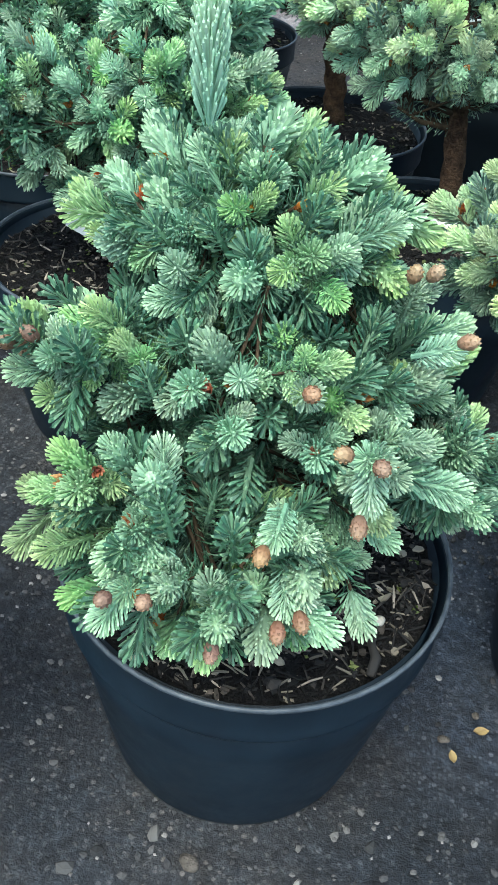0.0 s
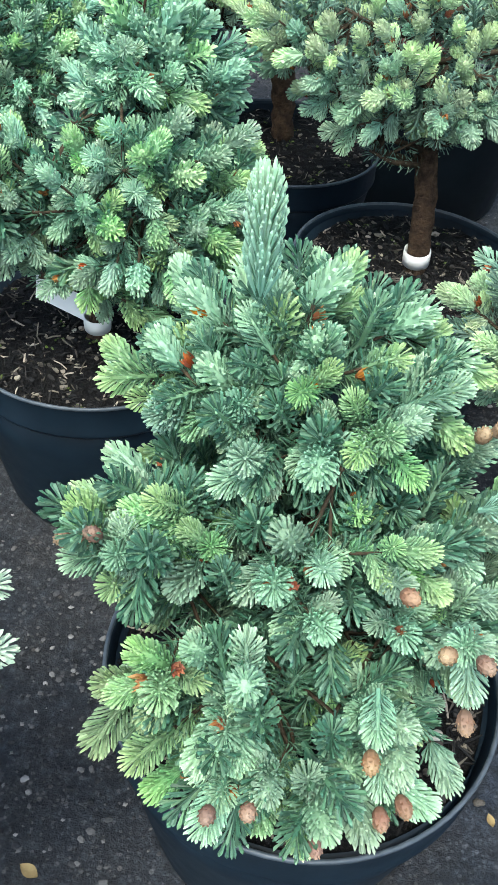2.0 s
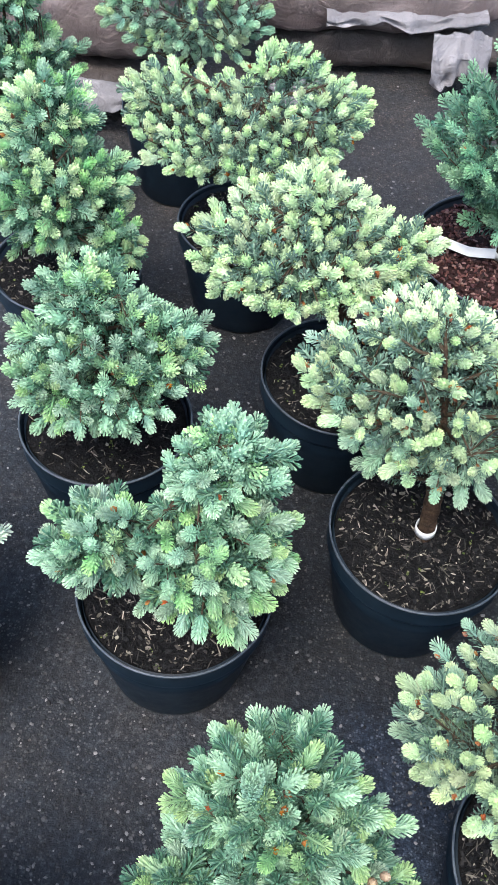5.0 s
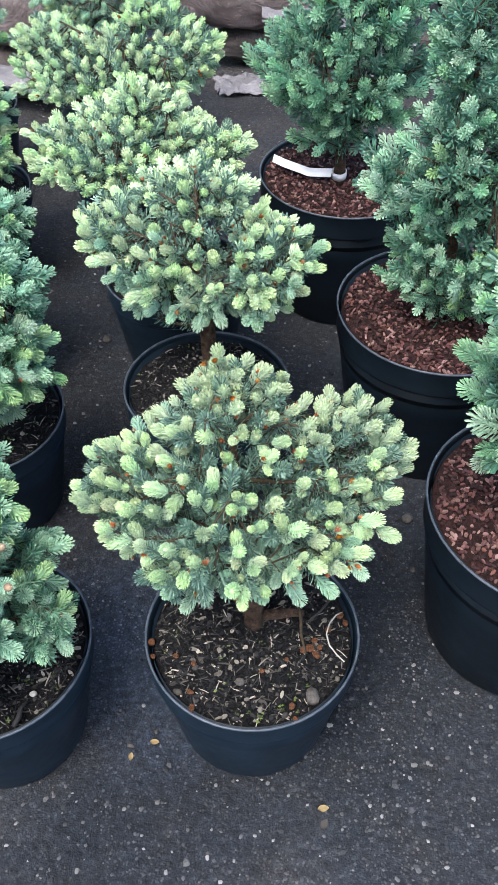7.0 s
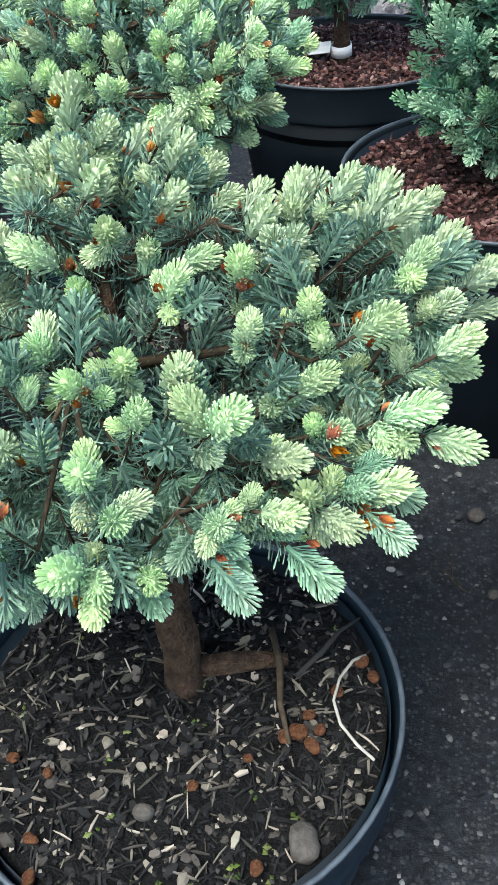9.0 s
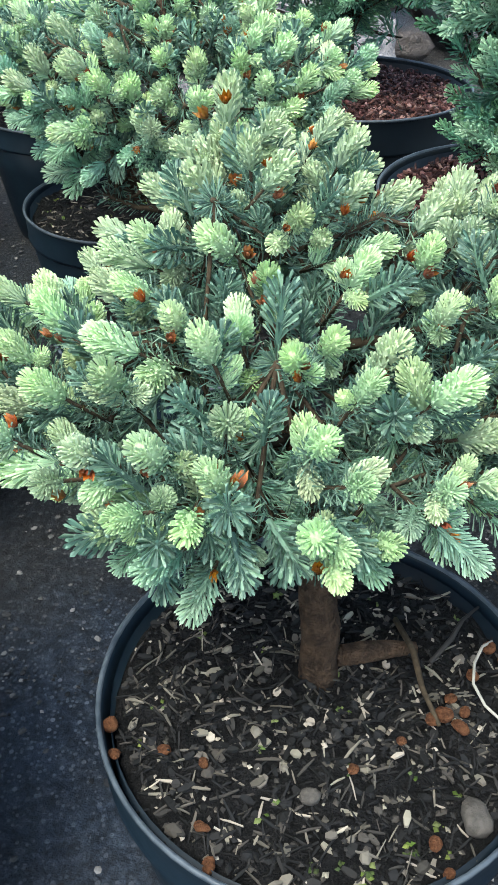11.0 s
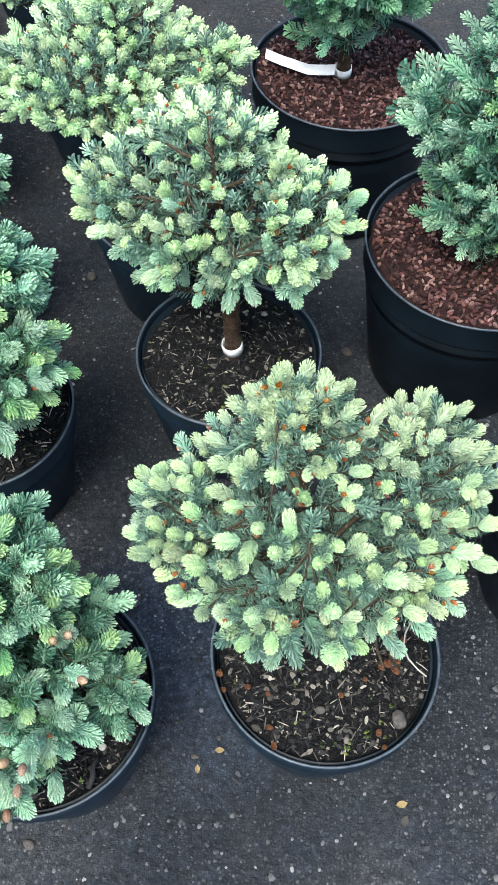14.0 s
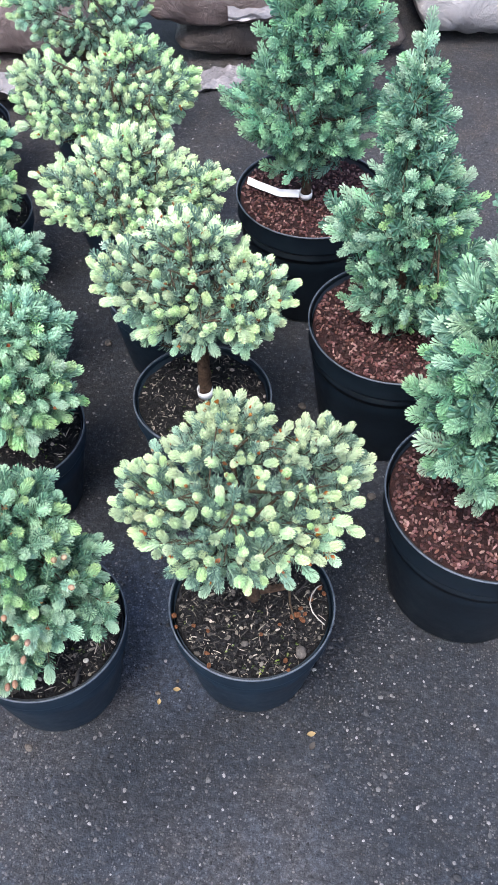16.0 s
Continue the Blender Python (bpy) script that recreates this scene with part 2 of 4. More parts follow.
def bag_material(name, lo, hi, rough):
    m, n, l, b = material(name, rough, 0.5)
    c = coords(n)
    t = noise_node(n, l, c, 5, 7, 0.65)
    r = ramp(n, [(0.32, lo), (0.6, tuple(0.5 * (a + z) for a, z in zip(lo, hi))), (0.75, hi)])
    l.new(t.outputs[0], r.inputs[0])
    # pale stretch creases slantwise over the film, with their sheen put into the colour
    turn = n.new("ShaderNodeMapping")
    turn.inputs["Rotation"].default_value = (0.3, 0.2, 0.75)
    turn.inputs["Scale"].default_value = (7, 42, 30)
    l.new(c, turn.inputs["Vector"])
    t3 = noise_node(n, l, turn.outputs[0], 1.0, 5, 0.6)
    crease = ramp(n, [(0.56, (0, 0, 0)), (0.72, (0.55, 0.55, 0.55))])
    l.new(t3.outputs[0], crease.inputs[0])
    streak = n.new("ShaderNodeMix")
    streak.data_type = "RGBA"
    l.new(crease.outputs[0], streak.inputs["Factor"])
    l.new(r.outputs[0], streak.inputs["A"])
    streak.inputs["B"].default_value = (*(min(0.6, v * 1.5) for v in hi), 1)
    l.new(streak.outputs["Result"], b.inputs["Base Color"])
    t2 = noise_node(n, l, c, 9, 8, 0.72)
    t2.inputs["Distortion"].default_value = 1.2
    bump(n, l, t2.outputs[0], 0.8, 0.03, b)
    return m


BAG_BROWN = bag_material("dusty_brown_film", (0.070, 0.050, 0.048), (0.23, 0.185, 0.18), 0.33)
BAG_DARK = bag_material("dark_brown_film", (0.035, 0.027, 0.025), (0.10, 0.082, 0.075), 0.4)
BAG_GREY = bag_material("pale_grey_film", (0.22, 0.21, 0.215), (0.42, 0.41, 0.42), 0.34)
FLAP = bag_material("white_clear_film", (0.15, 0.145, 0.155), (0.37, 0.355, 0.375), 0.25)


# ---- builders ----
def mesh_from(name, verts, faces, mat, smooth=False):
    me = bpy.data.meshes.new(name)
    me.from_pydata([tuple(v) for v in verts], [], faces)
    me.materials.append(mat)
    if smooth:
        me.polygons.foreach_set("use_smooth", [True] * len(me.polygons))
    me.update()
    return me


def child(name, me, parent, label="", m=None, kind=""):
    ob = new(name, me)
    ob.parent = parent
    if m is not None:
        ob.matrix_basis = m
    if label or kind:
        tagged(ob, label=label, kind=kind)
    return ob


def thing(name, place, label, category, group=""):
    ob = new(name)
    ob.empty_display_size = 0.05
    ob.location = place
    return tagged(ob, label=label, category=category, group=group)


def frame_of(d):
    d = np.asarray(d, float)
    d = d / np.linalg.norm(d)
    a = np.cross(d, (0.0, 0.0, 1.0) if abs(d[2]) < 0.9 else (1.0, 0.0, 0.0))
    a /= np.linalg.norm(a)
    return d, a, np.cross(d, a)


def add_needle(V, F, foot, mid, tip, w, turn, fine=False):
    """A needle: thin at its foot, thickest past the middle, with a blunt point. Fine: rounder, for what is seen close."""
    _, a, b = frame_of(tip - foot)
    k = len(V)
    if not fine:
        c, d = a * math.cos(turn) + b * math.sin(turn), b * math.cos(turn) - a * math.sin(turn)
        mid = mid + (tip - mid) * 0.68
        V += [foot, mid + c * w * 0.52, mid - c * w * 0.52, mid + d * w * 0.45, tip]
        F += [(k, k + 1, k + 3), (k, k + 3, k + 2), (k + 1, k + 4, k + 3), (k + 3, k + 4, k + 2)]
        return
    c = mid + (tip - mid) * 0.76
    V += [foot, *(c + (a * math.cos(turn + j * 2.0944) + b * math.sin(turn + j * 2.0944)) * w * 0.48 for j in range(3)), tip]
    for j in range(3):
        p, q = k + 1 + j, k + 1 + (j + 1) % 3
        F += [(k, q, p), (p, q, k + 4)]


def add_tube(V, F, points, radii, sides=6, cap=True):
    pts = [np.asarray(p, float) for p in points]
    rings = []
    for i, p in enumerate(pts):
        d = pts[min(i + 1, len(pts) - 1)] - pts[max(i - 1, 0)]
        _, a, b = frame_of(d)
        k = len(V)
        for j in range(sides):
            s = j * 2 * math.pi / sides
            V.append(p + (a * math.cos(s) + b * math.sin(s)) * radii[i])
        rings.append(k)
    for r0, r1 in zip(rings, rings[1:]):
        for j in range(sides):
            F.append((r0 + j, r0 + (j + 1) % sides, r1 + (j + 1) % sides, r1 + j))
    if cap:
        F.append(tuple(rings[0] + j for j in reversed(range(sides))))
        F.append(tuple(rings[-1] + j for j in range(sides)))


def add_egg(V, F, low, high, r, sides=7, rows=5):
    k = len(V)
    V.append(np.array((0, 0, low)))
    for i in range(1, rows):
        s = i / rows * math.pi
        for j in range(sides):
            p = j * 2 * math.pi / sides
            V.append(np.array((r * math.sin(s) * math.cos(p), r * math.sin(s) * math.sin(p), low + (high - low) * (1 - math.cos(s)) / 2)))
    V.append(np.array((0, 0, high)))
    for j in range(sides):
        F.append((k, k + 1 + (j + 1) % sides, k + 1 + j))
        for i in range(rows - 2):
            a, b = k + 1 + i * sides, k + 1 + (i + 1) * sides
            F.append((a + j, a + (j + 1) % sides, b + (j + 1) % sides, b + j))
        last = k + 1 + (rows - 2) * sides
        F.append((last + j, last + (j + 1) % sides, len(V) - 1))


# kind: girth, height of the shoulder, full length, how far a needle's foot lies behind its point, needle width
FORMS = {"brush": (0.305, 0.60, 1.0, 0.27, 0.040), "plume": (0.280, 0.58, 1.0, 0.33, 0.047), "tuft": (0.29, 0.34, 0.66, 0.25, 0.046),
         "finger": (0.20, 0.70, 1.0, 0.22, 0.036), "spike": (0.138, 0.62, 1.0, 0.28, 0.028)}


def shoot_data(kind, count, seed, fine=False):
    """A shoot along +z, about 1 long: needles leave the stem sideways, bend forwards and end on a blunt, rounded form."""
    rnd = random.Random(seed)
    V, F = [], []
    girth, shoulder, full, back, w = FORMS[kind]
    stem = full - 0.26
    wide = (130 / count) ** 0.6 if kind != "spike" else 1.0
    up = np.array((0, 0, 1.0))
    for i in range(count):
        t = (i + rnd.random()) / count
        phi = i * 2.399963 + rnd.uniform(-0.2, 0.2)
        out = np.array((math.cos(phi), math.sin(phi), 0))
        z = full * (0.20 + 0.80 * t ** 0.72)
        if z > shoulder:
            r = girth * max(0.0, 1 - ((z - shoulder) / (full * 1.01 - shoulder)) ** 2.5) ** 0.45
        else:
            r = girth * (0.78 + 0.22 * z / shoulder)
        r *= rnd.uniform(0.90, 1.10)
        tip = out * r * 0.96 + up * z * rnd.uniform(0.97, 1.03)
        foot = up * min(stem, max(0.0, z - back)) + out * 0.03
        mid = out * r * (0.74 if kind == "brush" else 0.88) + up * (z - back * 0.42)
        add_needle(V, F, foot, mid, tip, w * wide, rnd.random() * 6.28, fine)
    if kind in ("plume", "spike"):
        add_egg(V, F, 0.0, stem + 0.12, 0.15 if kind == "plume" else 0.05, 7, 5)
    else:
        add_tube(V, F, [(0, 0, -0.05), (0, 0, stem * 0.5), (0, 0, stem)], [0.05, 0.05, 0.025], 5)
    return V, F


def mark_along(me, values):
    me.attributes.new("along", "FLOAT", "POINT").data.foreach_set("value", values)


def shoot_mesh(kind, count, seed, mat):
    V, F = shoot_data(kind, count, seed, count >= NEAR)
    me = mesh_from(kind + "_shoot", V, F, mat)
    mark_along(me, [min(1.0, max(0.0, v[2])) for v in V])
    return me


def cone_mesh(mat, seed, name="cone"):
    """A small closed cone with overlapping scales."""
    rnd = random.Random(seed)
    V, F = [], []
    add_egg(V, F, 0.0, 1.0, 0.33, 8, 6)
    for i in range(46):
        t = (i + 0.5) / 46
        phi = i * 2.399963
        r = 0.33 * math.sin(math.pi * (0.1 + 0.82 * t))
        c = np.array((math.cos(phi) * r, math.sin(phi) * r, 0.04 + 0.86 * t))
        out = np.array((math.cos(phi), math.sin(phi), 0))
        side = np.array((-math.sin(phi), math.cos(phi), 0))
        k = len(V)
        h = 0.16 * rnd.uniform(0.8, 1.2)
        V += [c - out * 0.05 - side * 0.07, c - out * 0.05 + side * 0.07, c + out * 0.045 + np.array((0, 0, h * 0.7)) + side * 0.05,
              c + out * 0.03 + np.array((0, 0, h)), c + out * 0.045 + np.array((0, 0, h * 0.7)) - side * 0.05]
        F.append((k, k + 1, k + 2, k + 3, k + 4))
    me = mesh_from(name, V, F, mat)
    mark_along(me, [float(v[2]) for v in V])
    return me


def husk_mesh(seed):
    """Papery bud scales standing in a ragged cup."""
    rnd = random.Random(seed)
    V, F = [], []
    for i in range(13):
        phi = i * 2.399963
        out = np.array((math.cos(phi), math.sin(phi), 0))
        side = np.array((-math.sin(phi), math.cos(phi), 0))
        r, h = rnd.uniform(0.12, 0.34), rnd.uniform(0.4, 1.0)
        k = len(V)
        V += [out * 0.05 - side * 0.1, out * 0.05 + side * 0.1, out * r + side * 0.16 + np.array((0, 0, h * 0.55)),
              out * (r * rnd.uniform(0.6, 1.6)) + np.array((0, 0, h)), out * r - side * 0.16 + np.array((0, 0, h * 0.55))]
        F.append((k, k + 1, k + 2, k + 3, k + 4))
    add_egg(V, F, -0.05, 0.5, 0.16, 6, 4)
    me = mesh_from("bud_scales", V, F, SCALE)
    mark_along(me, [float(v[2]) for v in V])
    return me


NEAR, MID, FAR, FEATHER = 120, 76, 44, 88
TEMPLATES = {}


def templates(kind, count, mat):
    key = (kind, count, mat.name)
    if key not in TEMPLATES:
        TEMPLATES[key] = [shoot_mesh(kind, count, 11 + j, mat) for j in range(4)]
    return TEMPLATES[key]


LOOSE = {}


def loose(kind, count):
    """The same shoot as arrays, to be joined into a larger mesh."""
    if (kind, count) not in LOOSE:
        V, F = shoot_data(kind, count, 7)
        LOOSE[(kind, count)] = (np.array(V), F)
    return LOOSE[(kind, count)]


CONES = [cone_mesh(CONE, 3), cone_mesh(CONE, 4)]
HUSKS = [husk_mesh(s) for s in (1, 2, 3)]


def crown_points(blobs, limit, rnd, floor, shrink=1.0):
    """About limit points spread evenly over the skin of joined egg forms, with the way outwards at each."""
    C, R = np.array([b[:3] for b in blobs]), np.array([b[3:] for b in blobs]) * shrink
    areas = [r[0] * r[1] + r[0] * r[2] + r[1] * r[2] for r in R]
    cand = []
    while len(cand) < 2600:
        i = rnd.choices(range(len(blobs)), areas)[0]
        u = np.array([rnd.gauss(0, 1) for _ in range(3)])
        u /= np.linalg.norm(u)
        if u[2] < -0.45 and rnd.random() < 0.5:
            continue
        p = C[i] + u * R[i] * (rnd.uniform(0.86, 1.03) + 0.20 * noise.noise(u * 1.7 + C[i] * 9))
        q = (((p - C) / R) ** 2).sum(1)
        q[i] = 9
        if p[2] < floor or q.min() < 0.8:
            continue
        nrm = u / R[i]
        cand.append((p, nrm / np.linalg.norm(nrm)))
    P = np.array([c[0] for c in cand])
    gap = 0.075
    while True:
        free, got = np.ones(len(P), bool), []
        for i in range(len(P)):
            if free[i]:
                got.append(cand[i])
                free &= ((P - P[i]) ** 2).sum(1) > gap * gap
        if len(got) >= limit or gap < 0.012:
            rnd.shuffle(got)
            return got[:limit]
        gap *= 0.95


def place_shoot(me, parent, name, foot, d, size, rnd, stretch=1.0, label=""):
    q = Vector(d).to_track_quat("Z", "Y")
    m = Matrix.LocRotScale(Vector(foot), q, None) @ Matrix.Rotation(rnd.random() * 6.283, 4, "Z") @ Matrix.Diagonal((size, size, size * stretch, 1))
    return child(name, me, parent, label, m)


def spruce(name, label, group, root, top, blobs, seed, mats, old, size, count=FAR, kinds=("brush",), side=(2, 3), rise=0.15,
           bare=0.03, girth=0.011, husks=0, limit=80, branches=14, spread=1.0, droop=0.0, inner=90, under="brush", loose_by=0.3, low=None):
    """A dwarf spruce: trunk, boughs, old needles along them and whorls of shoots at their ends."""
    rnd = random.Random(seed)
    root = np.array(root, float)
    tree = thing(name, tuple(root), label, "spruce", group)
    top = np.array(top, float) - root
    local = [(*(np.array(b[:3]) - root), *b[3:]) for b in blobs]
    pts = crown_points(local, limit, rnd, 0.012)
    # trunk, slightly crooked
    V, F = [], []
    n = 24
    wob = [np.array((rnd.uniform(-1, 1), rnd.uniform(-1, 1), 0)) * girth * 0.16 for _ in range(n)]
    line = [np.array((top[0] * (i / (n - 1)) ** 1.8, top[1] * (i / (n - 1)) ** 1.8, top[2] * i / (n - 1))) + (wob[i] if 0 < i < n - 1 else 0) for i in range(n)]
    line[0] = line[0] - np.array((0, 0, 0.015))
    radii = [girth * (1.25 if i == 0 else 1.0 - 0.90 * max(0.0, (i / (n - 1) - bare / top[2]) / (1.0001 - bare / top[2])) ** 0.55) for i in range(n)]
    add_tube(V, F, line, radii, 16)
    for i in range(n * 16):
        v, c = V[i], line[i // 16]
        V[i] = c + (v - c) * (1 + 0.22 * noise.noise(Vector(v) * 70 + Vector((seed, 0, 0))) + 0.14 * noise.noise(Vector((v[0] * 230, v[1] * 230, v[2] * 60))))
    child("trunk", mesh_from("trunk", V, F, BARK, True), tree, "rough brown trunk")
    high = top[2]

    def on_trunk(z):
        k = min(max(z / high, 0), 1) * (n - 1)
        i = min(int(k), n - 2)
        return line[i] + (line[i + 1] - line[i]) * (k - i)

    # boughs to spread targets, twigs from them to every whorl
    heads = [p for p, _ in crown_points(local, branches, rnd, 0.012)]
    parts = [([], []) for _ in heads]
    starts = []
    for h, (V, F) in zip(heads, parts):
        z = max(bare, min(high * 0.92, h[2] - 0.35 * math.hypot(*(h[:2] - on_trunk(h[2])[:2]))))
        a = on_trunk(z)
        knee = a + (h - a) * 0.45 + np.array((0, 0, -0.006))
        end = a + (h - a) * 0.72
        add_tube(V, F, [a, knee, end], [girth * 0.32, girth * 0.22, girth * 0.13], 6)
        starts.append((a, knee, end))
    VO, FO = [], []

    def clothe(a, b, many, length):
        d, s1, s2 = frame_of(b - a)
        w = size * 0.036 * (1.0 if count == NEAR else 1.4)
        for i in range(many):
            out = s1 * math.cos(i * 2.399963) + s2 * math.sin(i * 2.399963)
            ang = radians(rnd.uniform(42, 70))
            foot = a + (b - a) * ((i + rnd.random()) / many)
            way = (d * math.cos(ang) + out * math.sin(ang)) * length * rnd.uniform(0.8, 1.15)
            add_needle(VO, FO, foot, foot + way * 0.72, foot + way, w, rnd.random() * 6.2)

    old_len = size * 0.43
    many = 50 if count == NEAR else 24
    for a, knee, end in starts:
        clothe(a + (knee - a) * 0.15, knee, many, old_len)
        clothe(knee, end, many * 2, old_len)
    for k in range(6):
        lo = max(bare * 1.15, high * (0.12 + 0.145 * k))
        clothe(on_trunk(lo), on_trunk(min(high, lo + high * 0.16)), many, old_len)
    made = [(line[-1], np.array((0.05, 0.0, 1.0)), size * 1.15)]
    for p, u in pts:
        j = min(range(len(heads)), key=lambda i: np.linalg.norm(heads[i] - p))
        a, knee, end = starts[j]
        stem = on_trunk(p[2] - 0.5 * math.hypot(*(p[:2] - on_trunk(p[2])[:2])))
        reach = (p - stem) / max(1e-4, np.linalg.norm(p - stem))
        d0 = u * 0.5 + reach * 0.6 + np.array((0, 0, rise)) + np.array([rnd.uniform(-loose_by, loose_by) for _ in range(3)])
        if u[2] < 0.35:
            d0 = d0 - np.array((0, 0, droop))
        d0 /= np.linalg.norm(d0)
        main = size * rnd.uniform(0.85, 1.2)
        foot = p - d0 * main
        s = knee + (end - knee) * rnd.uniform(0.2, 1.0)
        V, F = parts[j]
        back = foot - d0 * size * 1.1
        add_tube(V, F, [s, back, foot + d0 * 0.004], [girth * 0.12, 0.0014, 0.0011], 5)
        clothe(s, back, many // 2, old_len)
        clothe(back, foot + d0 * size * 0.1, int(many * 1.3), old_len)
        made.append((foot, d0, main))
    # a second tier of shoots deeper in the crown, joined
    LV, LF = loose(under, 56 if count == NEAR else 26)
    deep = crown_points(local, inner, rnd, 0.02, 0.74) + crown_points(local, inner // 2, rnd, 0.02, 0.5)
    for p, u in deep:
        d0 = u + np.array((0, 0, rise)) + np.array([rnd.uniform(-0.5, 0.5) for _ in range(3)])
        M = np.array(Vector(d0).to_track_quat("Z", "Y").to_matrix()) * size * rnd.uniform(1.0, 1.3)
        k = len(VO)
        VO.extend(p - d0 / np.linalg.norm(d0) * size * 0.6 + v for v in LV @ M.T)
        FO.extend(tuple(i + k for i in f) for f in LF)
    for V, F in parts:
        child("branch", mesh_from("branch", V, F, TWIG, True), tree)
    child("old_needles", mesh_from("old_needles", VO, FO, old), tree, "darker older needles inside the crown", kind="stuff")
    # the shoots: one ahead and some round it at every twig's end; the last of many are joined
    made.sort(key=lambda m: m[0][1])
    total, rest = 0, {}

    def put(form, mat, foot, d, length):
        nonlocal total
        total += 1
        if total <= 290:
            place_shoot(rnd.choice(templates(form, count, mat)), tree, "shoot", foot, d, length, rnd)
            return
        RV, RF, RA = rest.setdefault(mat.name, ([], [], []))
        SV, SF = loose(form, 64 if count == NEAR else 36)
        M = np.array((Vector(d).to_track_quat("Z", "Y").to_matrix() @ Matrix.Rotation(rnd.random() * 6.283, 3, "Z"))) * length
        k = len(RV)
        RV.extend(foot + v for v in SV @ M.T)
        RF.extend(tuple(i + k for i in f) for f in SF)
        RA.extend(min(1.0, max(0.0, float(v[2]))) for v in SV)

    for foot, d0, main in made:
        mat, forms = rnd.choice(mats), kinds
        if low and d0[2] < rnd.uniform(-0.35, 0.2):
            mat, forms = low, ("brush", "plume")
        put(rnd.choice(forms), mat, foot, d0, main)
        around = rnd.randint(*side)
        phase = rnd.random() * 6.283
        _, a, b = frame_of(d0)
        for k in range(around):
            s = phase + k * 6.283 / around + rnd.uniform(-0.4, 0.4)
            d1 = d0 + (a * math.cos(s) + b * math.sin(s)) * rnd.uniform(0.9, 2.0) * spread
            d1[2] += 0.08
            d1 /= np.linalg.norm(d1)
            put(rnd.choice(forms), mat, foot - d0 * main * rnd.uniform(0.05, 0.9), d1, main * rnd.uniform(0.65, 0.98))
    for key, (RV, RF, RA) in rest.items():
        me = mesh_from("foliage", RV, RF, bpy.data.materials[key])
        mark_along(me, RA)
        child("foliage", me, tree, kind="stuff")
    for i in range(husks):
        foot, d0, main = rnd.choice(made)
        _, a, b = frame_of(d0)
        s = rnd.random() * 6.283
        at = foot + d0 * main * rnd.uniform(-0.1, 0.3) + (a * math.cos(s) + b * math.sin(s)) * size * rnd.uniform(0.1, 0.32)
        place_shoot(rnd.choice(HUSKS), tree, "bud_husk", at, d0 + np.array([rnd.uniform(-0.6, 0.6) for _ in range(3)]), size * rnd.uniform(0.22, 0.38), rnd)
    return tree


def lathe(profile, sides=64):
    V, F = [], []
    for r, z in profile:
        for j in range(sides):
            s = j * 2 * math.pi / sides
            V.append((r * math.cos(s), r * math.sin(s), z))
    for i in range(len(profile) - 1):
        for j in range(sides):
            a, b = i * sides, (i + 1) * sides
            F.append((a + j, a + (j + 1) % sides, b + (j + 1) % sides, b + j))
    return V, F


SIZES = {}


def pot_meshes(r, h, foot):
    key = (r, h, foot)
    if key in SIZES:
        return SIZES[key]
    band = h * 0.17
    low = r * 0.968
    at = lambda z: foot + (low - foot) * z / (h - band)
    body = [(0.001, 0.004), (foot * 0.8, 0.004), (foot * 0.86, 0.0), (foot * 0.98, 0.0), (foot, 0.006), (at(h * 0.3), h * 0.3), (at(h * 0.6), h * 0.6), (low, h - band),
            (low - 0.003, h - band + 0.002), (r - 0.008, h - 0.006), (r - 0.009, h * 0.72), (0.05, h * 0.70)]
    V, F = lathe(body)
    plastic = POT_LARGE if h > 0.25 else POT
    pot = mesh_from("pot_wall", V, F, plastic, True)
    rim = [(low - 0.002, h - band - 0.003), (low + 0.002, h - band - 0.003), (low + 0.0034, h - band), (low + 0.0024, h - band + 0.003), (r - 0.0012, h - 0.004), (r - 0.0010, h - 0.001),
           (r - 0.0022, h - 0.0005), (r - 0.0034, h - 0.004), (r - 0.006, h - band)]
    V, F = lathe(rim)
    edge = mesh_from("pot_band", V, F, plastic, True)
    lip = [(r - 0.0012, h - 0.0036), (r + 0.0006, h - 0.002), (r + 0.0004, h + 0.0004), (r - 0.001, h + 0.0010), (r - 0.0024, h + 0.0004), (r - 0.0028, h - 0.003)]
    V, F = lathe(lip)
    top = mesh_from("pot_lip", V, F, RIM, True)
    SIZES[key] = (pot, edge, top)
    return SIZES[key]


